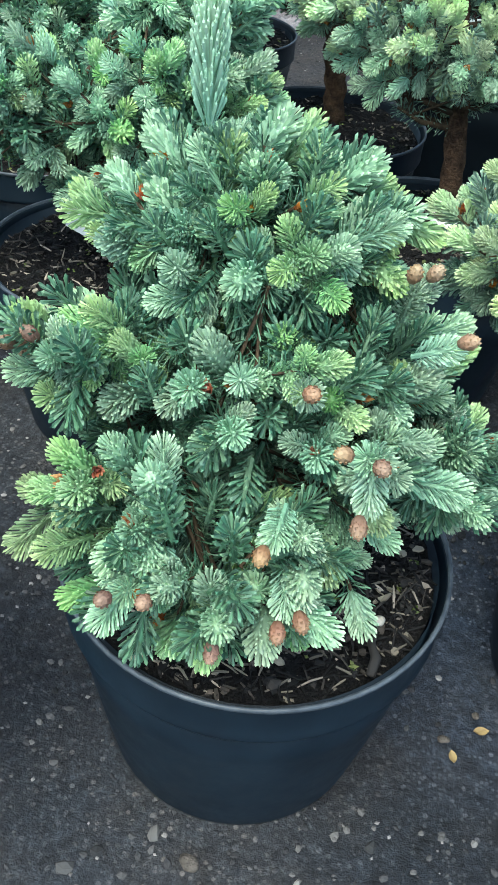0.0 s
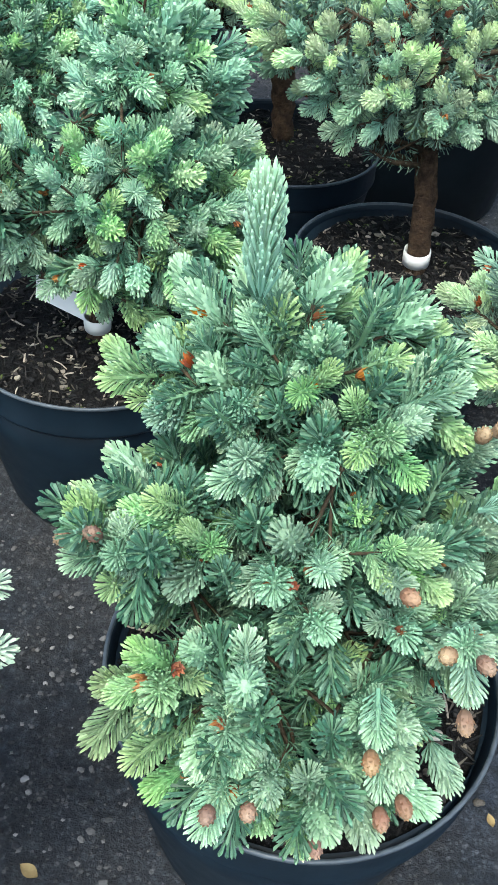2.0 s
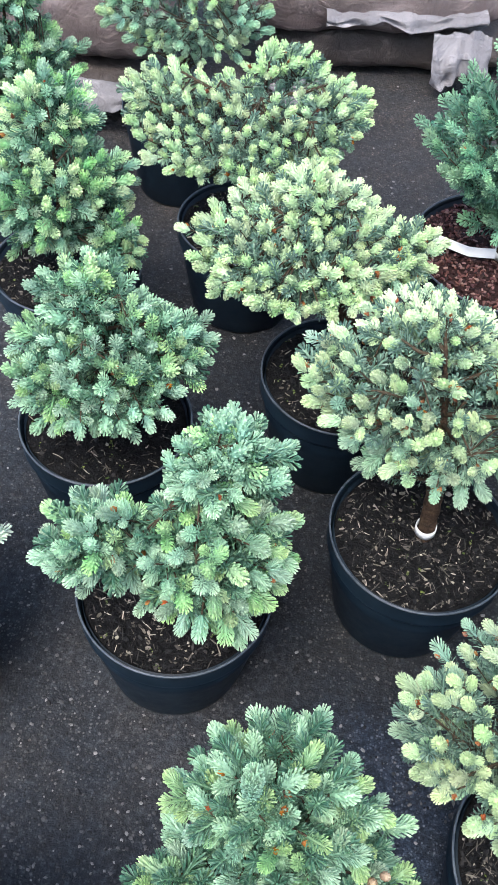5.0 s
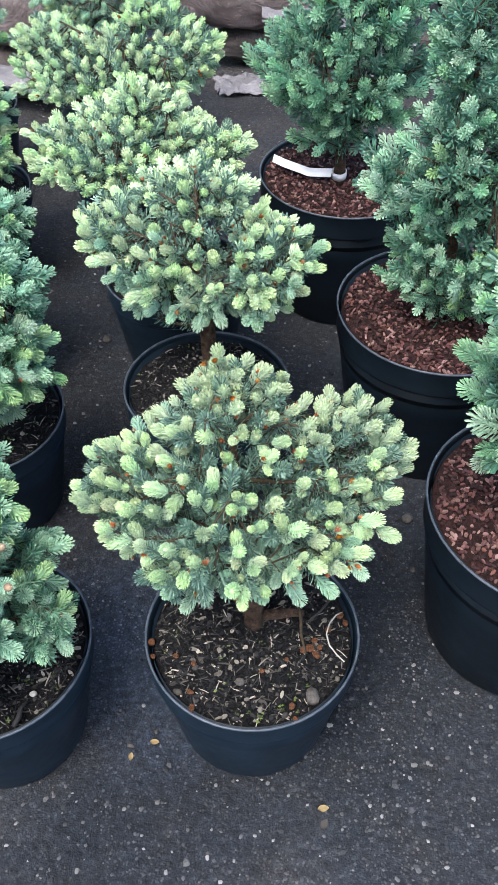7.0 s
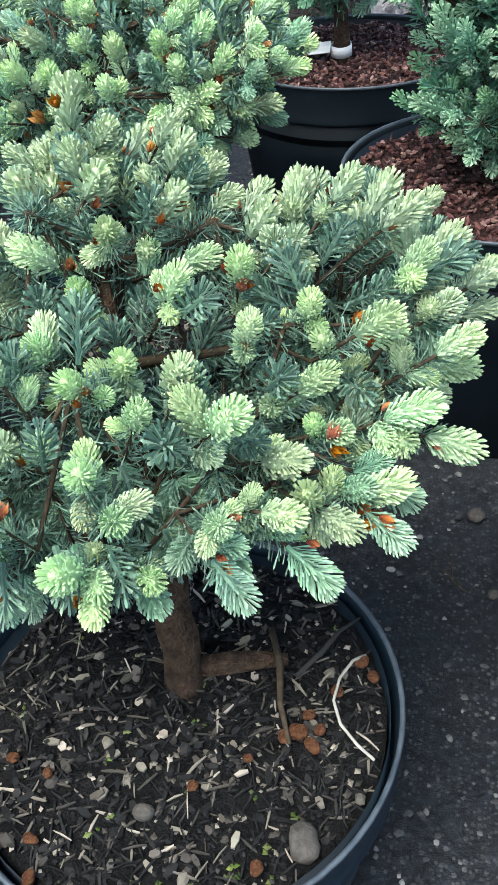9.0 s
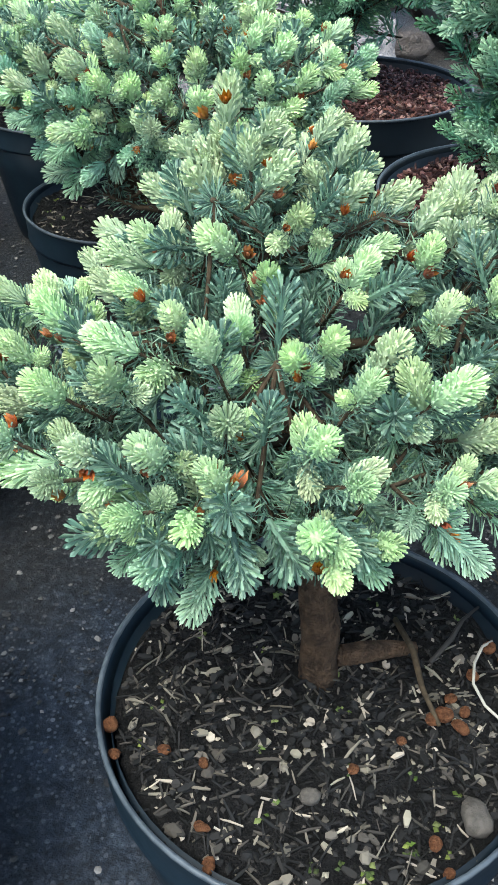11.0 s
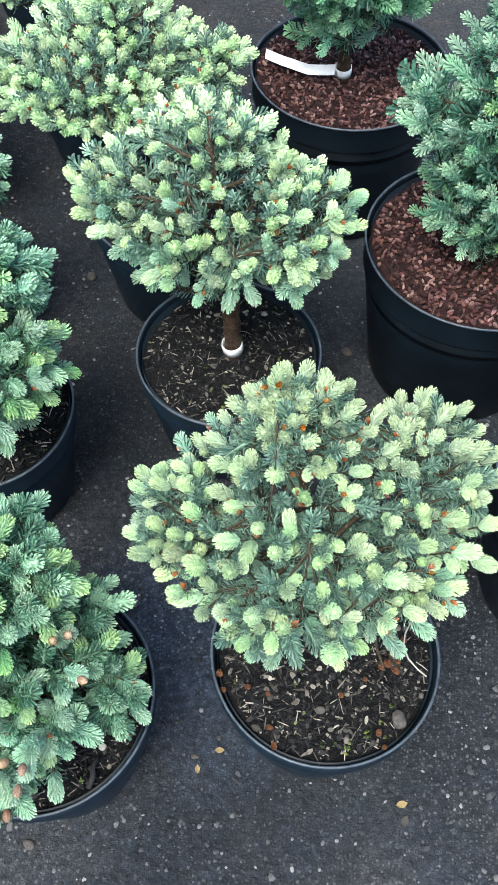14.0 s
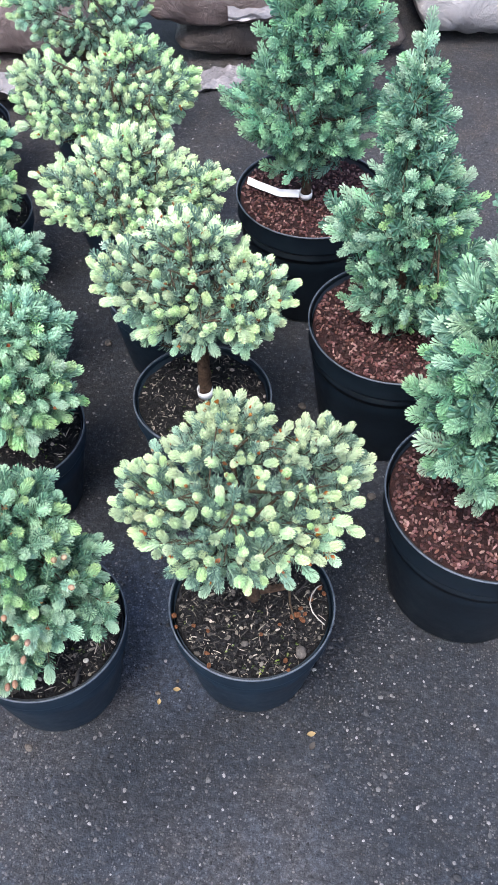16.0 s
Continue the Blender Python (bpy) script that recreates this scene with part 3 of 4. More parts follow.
def add_stone(V, F, c, size, rnd, flat=0.6):
    """A rough lump of 20 faces."""
    g = (1 + 5 ** 0.5) / 2
    base = [(-1, g, 0), (1, g, 0), (-1, -g, 0), (1, -g, 0), (0, -1, g), (0, 1, g), (0, -1, -g), (0, 1, -g), (g, 0, -1), (g, 0, 1), (-g, 0, -1), (-g, 0, 1)]
    tri = "0 11 5 0 5 1 0 1 7 0 7 10 0 10 11 1 5 9 5 11 4 11 10 2 10 7 6 7 1 8 3 9 4 3 4 2 3 2 6 3 6 8 3 8 9 4 9 5 2 4 11 6 2 10 8 6 7 9 8 1".split()
    if size < 0.0046:
        base, tri = [(2.2, 0, 0.1), (-2.2, 0.2, 0), (0, 2.0, 0), (0.1, -2.0, 0), (0, 0.2, 2.1), (0, 0, -2.1)], "0 2 4 2 1 4 1 3 4 3 0 4 2 0 5 1 2 5 3 1 5 0 3 5".split()
    k, s = len(V), rnd.random() * 6.283
    co, si = math.cos(s), math.sin(s)
    long = rnd.uniform(0.75, 1.5)
    for x, y, z in base:
        f = size * 0.5 / 1.9 * rnd.uniform(0.75, 1.2)
        x, y, z = x * f * long, y * f, z * f * flat
        V.append((c[0] + co * x - si * y, c[1] + si * x + co * y, c[2] + z))
    for i in range(0, len(tri), 3):
        F.append(tuple(k + int(q) for q in tri[i:i + 3]))


def add_chip(V, F, c, length, width, thick, rnd, tilt=0.35):
    """A splinter or flake: a bent box with pinched ends."""
    yaw, pitch = rnd.random() * 6.283, rnd.uniform(-tilt, tilt)
    d = np.array((math.cos(yaw) * math.cos(pitch), math.sin(yaw) * math.cos(pitch), math.sin(pitch)))
    _, a, b = frame_of(d)
    c = np.asarray(c, float)
    bow = b * length * rnd.uniform(-0.12, 0.12)
    k = len(V)
    for s, w in ((-0.5, 0.55), (0.0, 1.0), (0.5, 0.45)):
        mid = c + d * length * s + (bow if s == 0 else 0)
        for e, f in ((-1, -1), (1, -1), (1, 1), (-1, 1)):
            V.append(mid + a * e * width * 0.5 * w + b * f * thick * 0.5)
    for r in (k, k + 4):
        for j in range(4):
            F.append((r + j, r + (j + 1) % 4, r + 4 + (j + 1) % 4, r + 4 + j))
    F.append((k + 3, k + 2, k + 1, k))
    F.append((k + 8, k + 9, k + 10, k + 11))


def soil_height(x, y, seed):
    return 0.006 * noise.noise((x * 22 + seed, y * 22, seed)) + 0.0045 * noise.noise((x * 75, y * 75 + seed, 3.0)) + 0.0025 * noise.noise((x * 190, y * 190 + seed, 5.0))


def potted(place, r, h, foot, level, seed, label, group, red=False, debris=360):
    """A black nursery pot with its soil and the litter on it."""
    rnd = random.Random(seed)
    pot = thing("plant_pot", (place[0], place[1], 0.0), label, "plant pot", group)
    wall, band, lip = pot_meshes(r, h, foot)
    child("pot_wall", wall, pot)
    child("pot_band", band, pot)
    child("pot_lip", lip, pot, "grey rolled lip")
    V, F = [], []
    inner = r - 0.010
    rings, sides = 30, 96
    V.append((0, 0, level + soil_height(0, 0, seed)))
    for i in range(1, rings + 1):
        q = inner * i / rings
        for j in range(sides):
            s = j * 2 * math.pi / sides
            x, y = q * math.cos(s), q * math.sin(s)
            V.append((x, y, level + soil_height(x, y, seed) - (0.004 if i == rings else 0)))
    for j in range(sides):
        F.append((0, 1 + j, 1 + (j + 1) % sides))
        for i in range(rings - 1):
            a, b = 1 + i * sides, 1 + (i + 1) * sides
            F.append((a + j, b + j, b + (j + 1) % sides, a + (j + 1) % sides))
    soil = child("soil", mesh_from("soil", V, F, RED_SOIL if red else SOIL, True), pot, "red-brown bark mulch" if red else "dark crumbly potting soil")
    V, F = [], []
    for _ in range(debris):
        q, s = inner * 0.97 * math.sqrt(rnd.random()), rnd.random() * 6.283
        x, y = q * math.cos(s), q * math.sin(s)
        z = level + soil_height(x, y, seed) + 0.001
        if red:
            add_chip(V, F, (x, y, z + rnd.uniform(0, 0.003)), rnd.uniform(0.004, 0.012), rnd.uniform(0.003, 0.006), rnd.uniform(0.0015, 0.0035), rnd, 0.8)
        elif rnd.random() < 0.42:
            add_chip(V, F, (x, y, z), rnd.uniform(0.005, 0.020), rnd.uniform(0.0007, 0.0019), 0.0011, rnd)
        elif rnd.random() < 0.15:
            add_chip(V, F, (x, y, z), rnd.uniform(0.005, 0.011), rnd.uniform(0.003, 0.006), 0.002, rnd)
        else:
            add_stone(V, F, (x, y, z), rnd.uniform(0.0014, 0.0045) * (2.1 if rnd.random() < 0.05 else 1), rnd, 0.8)
    child("litter", mesh_from("litter", V, F, RED_CHIPS if red else CHIPS), soil, "loose bark chips" if red else "straw, bark crumbs and pale grit", kind="stuff")
    if not red:
        V, F = [], []
        for _ in range(26):
            q, s = inner * 0.95 * math.sqrt(rnd.random()), rnd.random() * 6.283
            x, y = q * math.cos(s), q * math.sin(s)
            for _ in range(3):
                add_stone(V, F, (x + rnd.uniform(-0.004, 0.004), y + rnd.uniform(-0.004, 0.004), level + soil_height(x, y, seed) + 0.0015), rnd.uniform(0.002, 0.0045), rnd, 0.8)
        child("moss", mesh_from("moss", V, F, MOSS), soil, "specks of yellow-green moss", kind="stuff")
    return pot


# ---- ground ----
def build_ground():
    V, F = [], []
    edges = [-60, -20, -6, -3] + [-2 + 0.08 * i for i in range(76)] + [4.4, 6, 9, 20, 60]
    ys = [-60, -20, -6, -2] + [-1 + 0.08 * i for i in range(76)] + [5.4, 7, 10, 20, 60]
    for y in ys:
        for x in edges:
            near = abs(x - 0.3) < 3 and -1.5 < y < 5.2
            V.append((x * (1 if near else 20 if abs(x) >= 20 else 1), y * (20 if abs(y) >= 20 else 1), 0.003 * noise.noise((x * 2.3, y * 2.3, 0)) - 0.002 if near else -0.002))
    n = len(edges)
    for j in range(len(ys) - 1):
        for i in range(n - 1):
            a = j * n + i
            F.append((a, a + 1, a + n + 1, a + n))
    g = new("ground", mesh_from("ground", V, F, GROUND, True))
    tagged(g, "dark grey compacted tarmac with pale grit", "ground", kind="structure")
    rnd = random.Random(5)
    V, F = [], []
    for _ in range(15000):
        x, y = rnd.uniform(-1.0, 1.6), rnd.uniform(0.2, 3.0)
        if rnd.random() < 0.35:
            x, y = rnd.uniform(-0.2, 1.4), rnd.uniform(0.1, 1.0)
        if math.hypot(x - 0.41, y - 0.78) < 0.15:
            continue
        size = rnd.choice((0.0025, 0.003, 0.004, 0.005)) * rnd.uniform(0.7, 1.3) * (2.0 if rnd.random() < 0.03 else 1)
        add_stone(V, F, (x, y, 0.0005), size, rnd, 0.6)
    for _ in range(2600):
        x, y = rnd.uniform(-0.6, 1.4), rnd.uniform(0.3, 2.6)
        add_stone(V, F, (x, y, 0.0), rnd.uniform(0.0047, 0.0078), rnd, 0.45)
    tagged(new("grit", mesh_from("grit", V, F, GRIT)), "scattered pale grey grit on tarmac", "grit", kind="stuff")


build_ground()


# ---- pots ----
SMALL, LARGE = (0.141, 0.212, 0.108), (0.180, 0.292, 0.142)
B1, B2 = "black plastic pot with dark littered soil", "large black plastic pot filled with red bark mulch"
A_AT, B_AT, C_AT, G_AT, D_AT, H_AT = (0.243, 0.715), (0.580, 0.817), (0.043, 1.107), (0.390, 1.266), (-0.132, 1.392), (0.241, 1.571)
I_AT, E_AT, F_AT, J_AT = (0.014, 1.958), (-0.300, 1.749), (-0.50, 2.12), (-0.20, 2.36)
K_AT, L_AT, M_AT, N_AT, O_AT = (0.518, 1.880), (0.754, 1.470), (0.952, 1.062), (-0.170, 0.565), (-0.34, 1.02)
for i, at in enumerate((A_AT, B_AT, C_AT, G_AT, D_AT, H_AT, I_AT, E_AT, F_AT, J_AT, N_AT, O_AT)):
    potted(at, *SMALL, 0.199, 20 + i, B1, "small nursery pots", debris=2900 if i < 2 else 1700 if i < 4 else 800)
for i, at in enumerate((K_AT, L_AT, M_AT)):
    potted(at, *LARGE, 0.279, 50 + i, B2, "large nursery pots", red=True, debris=1900)

# ---- spruces ----
S, T = 0.200, 0.280
GREEN, PALE = "green dwarf spruces", "pale dwarf spruces"
spruce_with_cones = spruce("dwarf_spruce", "bushy blue-green dwarf spruce with small cones in black pot", GREEN, (0.245, 0.725, S), (0.20, 0.75, 0.455),
       [(0.235, 0.715, 0.345, 0.140, 0.135, 0.10), (0.220, 0.760, 0.43, 0.112, 0.112, 0.072), (0.215, 0.614, 0.306, 0.104, 0.076, 0.074), (0.14, 0.68, 0.385, 0.06, 0.05, 0.04), (0.35, 0.70, 0.325, 0.055, 0.06, 0.045)],
       1, [SHOOT_GREEN, SHOOT_BLUE, SHOOT_BLUE], OLD_GREEN, 0.0335, NEAR, ("brush", "plume", "plume", "tuft"), girth=0.009, inner=150, husks=60, limit=165, droop=0.5, loose_by=0.4, side=(1, 3))
pale_spruce = spruce("dwarf_spruce", "spreading dwarf spruce with pale yellow-green new shoots", PALE, (0.578, 0.838, S), (0.49, 1.0, 0.50),
       [(0.54, 0.89, 0.395, 0.195, 0.16, 0.082), (0.515, 0.97, 0.44, 0.105, 0.10, 0.085), (0.66, 0.96, 0.425, 0.09, 0.11, 0.07), (0.53, 0.79, 0.39, 0.10, 0.07, 0.062), (0.39, 0.89, 0.38, 0.06, 0.08, 0.06)],
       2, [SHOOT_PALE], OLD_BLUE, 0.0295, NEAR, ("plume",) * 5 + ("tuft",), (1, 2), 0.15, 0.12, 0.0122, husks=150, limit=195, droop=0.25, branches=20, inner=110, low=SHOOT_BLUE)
spruce("dwarf_spruce", "dense rounded green dwarf spruce in black pot", GREEN, (0.045, 1.10, S), (0.09, 1.15, 0.51),
       [(0.095, 1.09, 0.355, 0.122, 0.135, 0.112), (0.10, 1.15, 0.44, 0.09, 0.09, 0.09), (-0.05, 1.06, 0.37, 0.085, 0.08, 0.07)],
       3, [SHOOT_BLUE] * 3 + [SHOOT_GREEN], OLD_GREEN, 0.036, MID, ("brush", "plume", "plume"), husks=30, limit=150, droop=0.5, loose_by=0.4, side=(1, 3))
spruce("dwarf_spruce", "spreading dwarf spruce with pale buds on bare stem", PALE, (0.395, 1.27, S), (0.35, 1.38, 0.54),
       [(0.365, 1.34, 0.425, 0.175, 0.165, 0.085), (0.34, 1.40, 0.47, 0.12, 0.10, 0.085), (0.48, 1.32, 0.435, 0.09, 0.12, 0.075), (0.232, 1.34, 0.45, 0.075, 0.10, 0.055)],
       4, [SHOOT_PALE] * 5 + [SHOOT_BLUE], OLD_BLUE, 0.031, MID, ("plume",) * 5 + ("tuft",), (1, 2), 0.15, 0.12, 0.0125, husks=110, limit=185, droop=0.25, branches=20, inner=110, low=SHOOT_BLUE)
spruce("dwarf_spruce", "low bushy green dwarf spruce in black pot", GREEN, (-0.12, 1.39, S), (-0.15, 1.44, 0.47),
       [(-0.12, 1.38, 0.36, 0.16, 0.15, 0.10), (-0.16, 1.44, 0.42, 0.09, 0.09, 0.08), (-0.03, 1.40, 0.38, 0.08, 0.09, 0.07)],
       5, [SHOOT_BLUE] * 3 + [SHOOT_GREEN], OLD_GREEN, 0.034, kinds=("brush", "plume"), husks=12, droop=0.45, limit=150, loose_by=0.4, side=(1, 2))
spruce("dwarf_spruce", "flat-topped dwarf spruce with pale yellow-green buds", PALE, (0.243, 1.615, S), (0.15, 1.66, 0.52),
       [(0.14, 1.62, 0.435, 0.19, 0.165, 0.07), (0.15, 1.68, 0.46, 0.10, 0.10, 0.08), (0.31, 1.66, 0.42, 0.065, 0.08, 0.06)],
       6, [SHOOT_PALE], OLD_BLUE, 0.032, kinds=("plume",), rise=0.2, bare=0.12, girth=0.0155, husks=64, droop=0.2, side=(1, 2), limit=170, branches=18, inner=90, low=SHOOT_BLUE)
spruce("dwarf_spruce", "wide dwarf spruce covered in pale yellow-green buds", PALE, (0.014, 1.955, S), (0.03, 2.02, 0.53),
       [(0.0, 1.95, 0.43, 0.225, 0.19, 0.075), (0.06, 2.05, 0.48, 0.10, 0.09, 0.07), (-0.17, 1.98, 0.45, 0.08, 0.09, 0.07), (0.16, 1.98, 0.46, 0.08, 0.10, 0.07)],
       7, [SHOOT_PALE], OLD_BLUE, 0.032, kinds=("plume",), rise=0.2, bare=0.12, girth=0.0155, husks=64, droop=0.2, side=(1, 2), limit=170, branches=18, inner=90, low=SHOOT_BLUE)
spruce("dwarf_spruce", "rounded green dwarf spruce with many stubby shoots", GREEN, (-0.30, 1.75, S), (-0.32, 1.80, 0.55),
       [(-0.30, 1.75, 0.38, 0.15, 0.15, 0.12), (-0.32, 1.80, 0.47, 0.10, 0.11, 0.10), (-0.18, 1.68, 0.34, 0.06, 0.08, 0.06)],
       8, [SHOOT_BLUE, SHOOT_PALE, SHOOT_GREEN], OLD_GREEN, 0.034, kinds=("plume", "brush"), husks=8, droop=0.35, limit=150, side=(1, 2))
spruce("dwarf_spruce", "upright green dwarf spruce beside stacked bags", GREEN, (-0.50, 2.12, S), (-0.52, 2.15, 0.60),
       [(-0.50, 2.12, 0.38, 0.15, 0.15, 0.13), (-0.52, 2.15, 0.49, 0.10, 0.10, 0.12)],
       9, [SHOOT_BLUE, SHOOT_GREEN], OLD_GREEN, 0.034, kinds=("plume", "brush"), droop=0.35, limit=150, side=(1, 2))
spruce("dwarf_spruce", "full green dwarf spruce in front of stacked bags", GREEN, (-0.20, 2.36, S), (-0.20, 2.42, 0.62),
       [(-0.20, 2.40, 0.43, 0.21, 0.18, 0.12), (-0.20, 2.42, 0.54, 0.15, 0.13, 0.11)],
       10, [SHOOT_BLUE, SHOOT_PALE], OLD_BLUE, 0.031, kinds=("plume",), husks=8, droop=0.25, limit=150, side=(1, 2))
CONICAL = "conical dark spruces"
spruce("conical_spruce", "tall conical deep green spruce in large pot", CONICAL, (0.506, 1.862, T), (0.52, 1.91, 1.02),
       [(0.495, 1.885, 0.515, 0.185, 0.155, 0.14), (0.52, 1.89, 0.68, 0.15, 0.15, 0.18), (0.52, 1.90, 0.86, 0.085, 0.085, 0.16)],
       11, [SHOOT_DARK], OLD_DARK, 0.047, kinds=("finger", "finger", "brush"), loose_by=0.3, side=(2, 3), rise=0.4, girth=0.012, husks=4, limit=150, branches=20, spread=0.7)
spruce("conical_spruce", "slim conical grey-green spruce with yellow tips", CONICAL, (0.755, 1.47, T), (0.73, 1.49, 0.87),
       [(0.785, 1.48, 0.42, 0.155, 0.15, 0.11), (0.755, 1.485, 0.56, 0.125, 0.125, 0.15), (0.73, 1.49, 0.72, 0.075, 0.075, 0.15), (0.64, 1.49, 0.52, 0.06, 0.07, 0.06)],
       12, [SHOOT_DARK] * 2 + [SHOOT_BLUE] * 3 + [SHOOT_GREEN], OLD_DARK, 0.044, kinds=("finger",), loose_by=0.3, side=(2, 3), rise=0.45, girth=0.012, husks=3, limit=150, branches=20, spread=0.7)
spruce("conical_spruce", "broad deep green spruce with long feathery shoots", CONICAL, (0.95, 1.05, T), (0.94, 1.09, 0.98),
       [(0.952, 1.065, 0.485, 0.178, 0.165, 0.122), (0.93, 1.08, 0.64, 0.15, 0.15, 0.18), (0.93, 1.10, 0.83, 0.09, 0.09, 0.15)],
       13, [SHOOT_DARK, SHOOT_BLUE], OLD_DARK, 0.058, FEATHER, ("finger", "brush"), loose_by=0.3, side=(2, 3), rise=0.35, girth=0.014, limit=130, branches=20, spread=0.75)
SILVER = "silvery dwarf spruces"
spruce("dwarf_spruce", "silvery white dwarf spruce in black pot", SILVER, (-0.168, 0.563, S), (-0.10, 0.56, 0.46),
       [(-0.050, 0.55, 0.395, 0.145, 0.12, 0.07)], 14, [SHOOT_SILVER], OLD_BLUE, 0.036, MID, ("plume", "brush"), (2, 3), limit=70, droop=0.2, inner=60)
spruce("dwarf_spruce", "silvery white dwarf spruce in black pot", SILVER, (-0.34, 1.02, S), (-0.34, 1.03, 0.45),
       [(-0.33, 1.03, 0.34, 0.17, 0.15, 0.08)], 15, [SHOOT_SILVER], OLD_BLUE, 0.032, limit=80, droop=0.2, inner=60)



def on_tree(tree, name, me, at, way, size, stretch=1.0, label=""):
    foot = Vector(at) - tree.location
    return place_shoot(me, tree, name, foot, way, size, random.Random(int(at[0] * 5000)), stretch, label)


# the leader and the cones of the nearest green spruce
on_tree(spruce_with_cones, "leader", shoot_mesh("spike", 260, 5, SHOOT_BLUE), (0.188, 0.745, 0.494), (-0.03, 0.0, 1.0), 0.076, 1.0, "tall slim upright leading shoot")
for at, way in (((0.197, 0.552, 0.326), (-0.1, -0.8, 0.5)), ((0.177, 0.549, 0.327), (-0.2, -0.8, 0.5)), ((0.233, 0.548, 0.300), (0, -0.7, -0.6)), ((0.276, 0.562, 0.318), (0.3, -0.8, -0.2)),
                ((0.265, 0.558, 0.312), (0.1, -0.8, -0.3)), ((0.284, 0.594, 0.405), (-0.5, -0.6, 0.5)), ((0.302, 0.592, 0.402), (0.2, -0.8, 0.4)), ((0.296, 0.577, 0.376), (0, -0.8, -0.4)),
                ((0.252, 0.562, 0.362), (-0.1, -0.9, 0)), ((0.342, 0.676, 0.425), (0.7, -0.3, 0.5)), ((0.322, 0.712, 0.443), (0.5, -0.2, 0.8)), ((0.310, 0.704, 0.445), (0.1, -0.3, 0.9)),
                ((0.111, 0.655, 0.405), (-0.5, -0.3, 0.7)), ((0.095, 0.660, 0.394), (-0.9, -0.3, 0.3)), ((0.104, 0.668, 0.386), (-0.8, -0.2, -0.3)), ((0.264, 0.612, 0.424), (0.3, -0.7, 0.5))):
    on_tree(spruce_with_cones, "cone", CONES[0] if at[0] > 0.2 else CONES[1], tuple(a - 0.007 * w for a, w in zip(at, way)), way, 0.0130, 1.0, "pinkish-brown young cone")
    on_tree(spruce_with_cones, "shoot", templates("brush", NEAR, SHOOT_BLUE)[len(at) % 4], tuple(a - 0.036 * w / math.hypot(*way) + 0.004 * k for a, w, k in zip(at, way, (1, 1, -1))), way, 0.032)


# burst bud scales at the top of the nearest pale spruce
for at, way in (((0.492, 0.985, 0.518), (0.1, -0.5, 0.9)), ((0.480, 0.988, 0.508), (-0.4, -0.5, 0.7)), ((0.502, 0.962, 0.480), (0.1, -0.8, 0.5))):
    on_tree(pale_spruce, "bud_husk", HUSKS[1], at, way, 0.011, 1.0, "rust-orange papery bud scales")


# ---- labels ----
def ribbon(name, line, width, thick, mat):
    """A strip that follows a line, standing on edge or lying, with real thickness."""
    V, F = [], []
    for (x, y, z), lean in line:
        c, a = np.array((x, y, z)), np.array((0, math.cos(lean), math.sin(lean)))
        b = np.array((0, -math.sin(lean), math.cos(lean)))
        for e, f in ((-0.5, -0.5), (0.5, -0.5), (0.5, 0.5), (-0.5, 0.5)):
            V.append(c + a * e * width + b * f * thick)
    for i in range(len(line) - 1):
        for j in range(4):
            F.append((4 * i + j, 4 * i + (j + 1) % 4, 4 * i + 4 + (j + 1) % 4, 4 * i + 4 + j))
    F += [(3, 2, 1, 0), tuple(len(V) - 4 + j for j in range(4))]
    return mesh_from(name, V, F, mat)


def collar(name, r, h, lean=0.0):
    V, F = lathe([(r, -h / 2), (r + 0.0012, -h / 2), (r + 0.0016, 0), (r + 0.0012, h / 2), (r, h / 2), (r - 0.0006, 0), (r, -h / 2)], 28)
    return mesh_from(name, V, F, LABEL, True)


tag = thing("plant_label", (0.506, 1.862, 0.285), "white plastic strip label looped round spruce stem", "plant label", "plant labels")
child("loop", collar("loop", 0.0140, 0.016), tag, m=pose(0, 0, 0.010, 8, 0, 0))
child("strip", ribbon("strip", [((-0.014 - 0.016 * i, -0.012 + 0.0004 * i * i * (1 if i < 6 else 0.9), 0.010 + 0.0022 * abs(i - 3)), 0.75 - 0.03 * i) for i in range(9)], 0.018, 0.0012, LABEL), tag)
tag = thing("plant_label", (0.045, 1.10, 0.205), "white plastic flag label looped round spruce stem", "plant label", "plant labels")
child("loop", collar("loop", 0.0125, 0.016), tag, m=pose(0, 0, 0.010, 5, 0, 0))
child("strip", ribbon("strip", [((-0.012 - 0.008 * i, 0.010 + 0.004 * i, 0.016 + 0.001 * i), 1.0) for i in range(8)], 0.024, 0.0012, LABEL), tag)
tag = thing("plant_label", (0.395, 1.27, 0.205), "white plastic collar round the bare spruce stem", "plant label", "plant labels")
child("loop", collar("loop", 0.0146, 0.018), tag, m=pose(0.0, 0, 0.012, 6, -4, 0))

# ---- litter that can be told apart on the soil and the tarmac ----
def lump(name, at, size, mat, seed, label, category, flat=0.75):
    V, F = [], []
    rnd = random.Random(seed)
    add_stone(V, F, (0, 0, 0), size, rnd, flat)
    me = mesh_from(name, V, F, mat)
    bm = bmesh.new()
    bm.from_mesh(me)
    bmesh.ops.subdivide_edges(bm, edges=bm.edges[:], cuts=1, use_grid_fill=True, smooth=0.6)
    for v in bm.verts:
        v.co *= 1 + 0.22 * noise.noise(v.co * (2.2 / size) + Vector((seed, 0, 0)))
    bm.to_mesh(me)
    bm.free()
    me.polygons.foreach_set("use_smooth", [True] * len(me.polygons))
    ob = new(name, me)
    ob.location = at
    return tagged(ob, label, category, "loose litter")


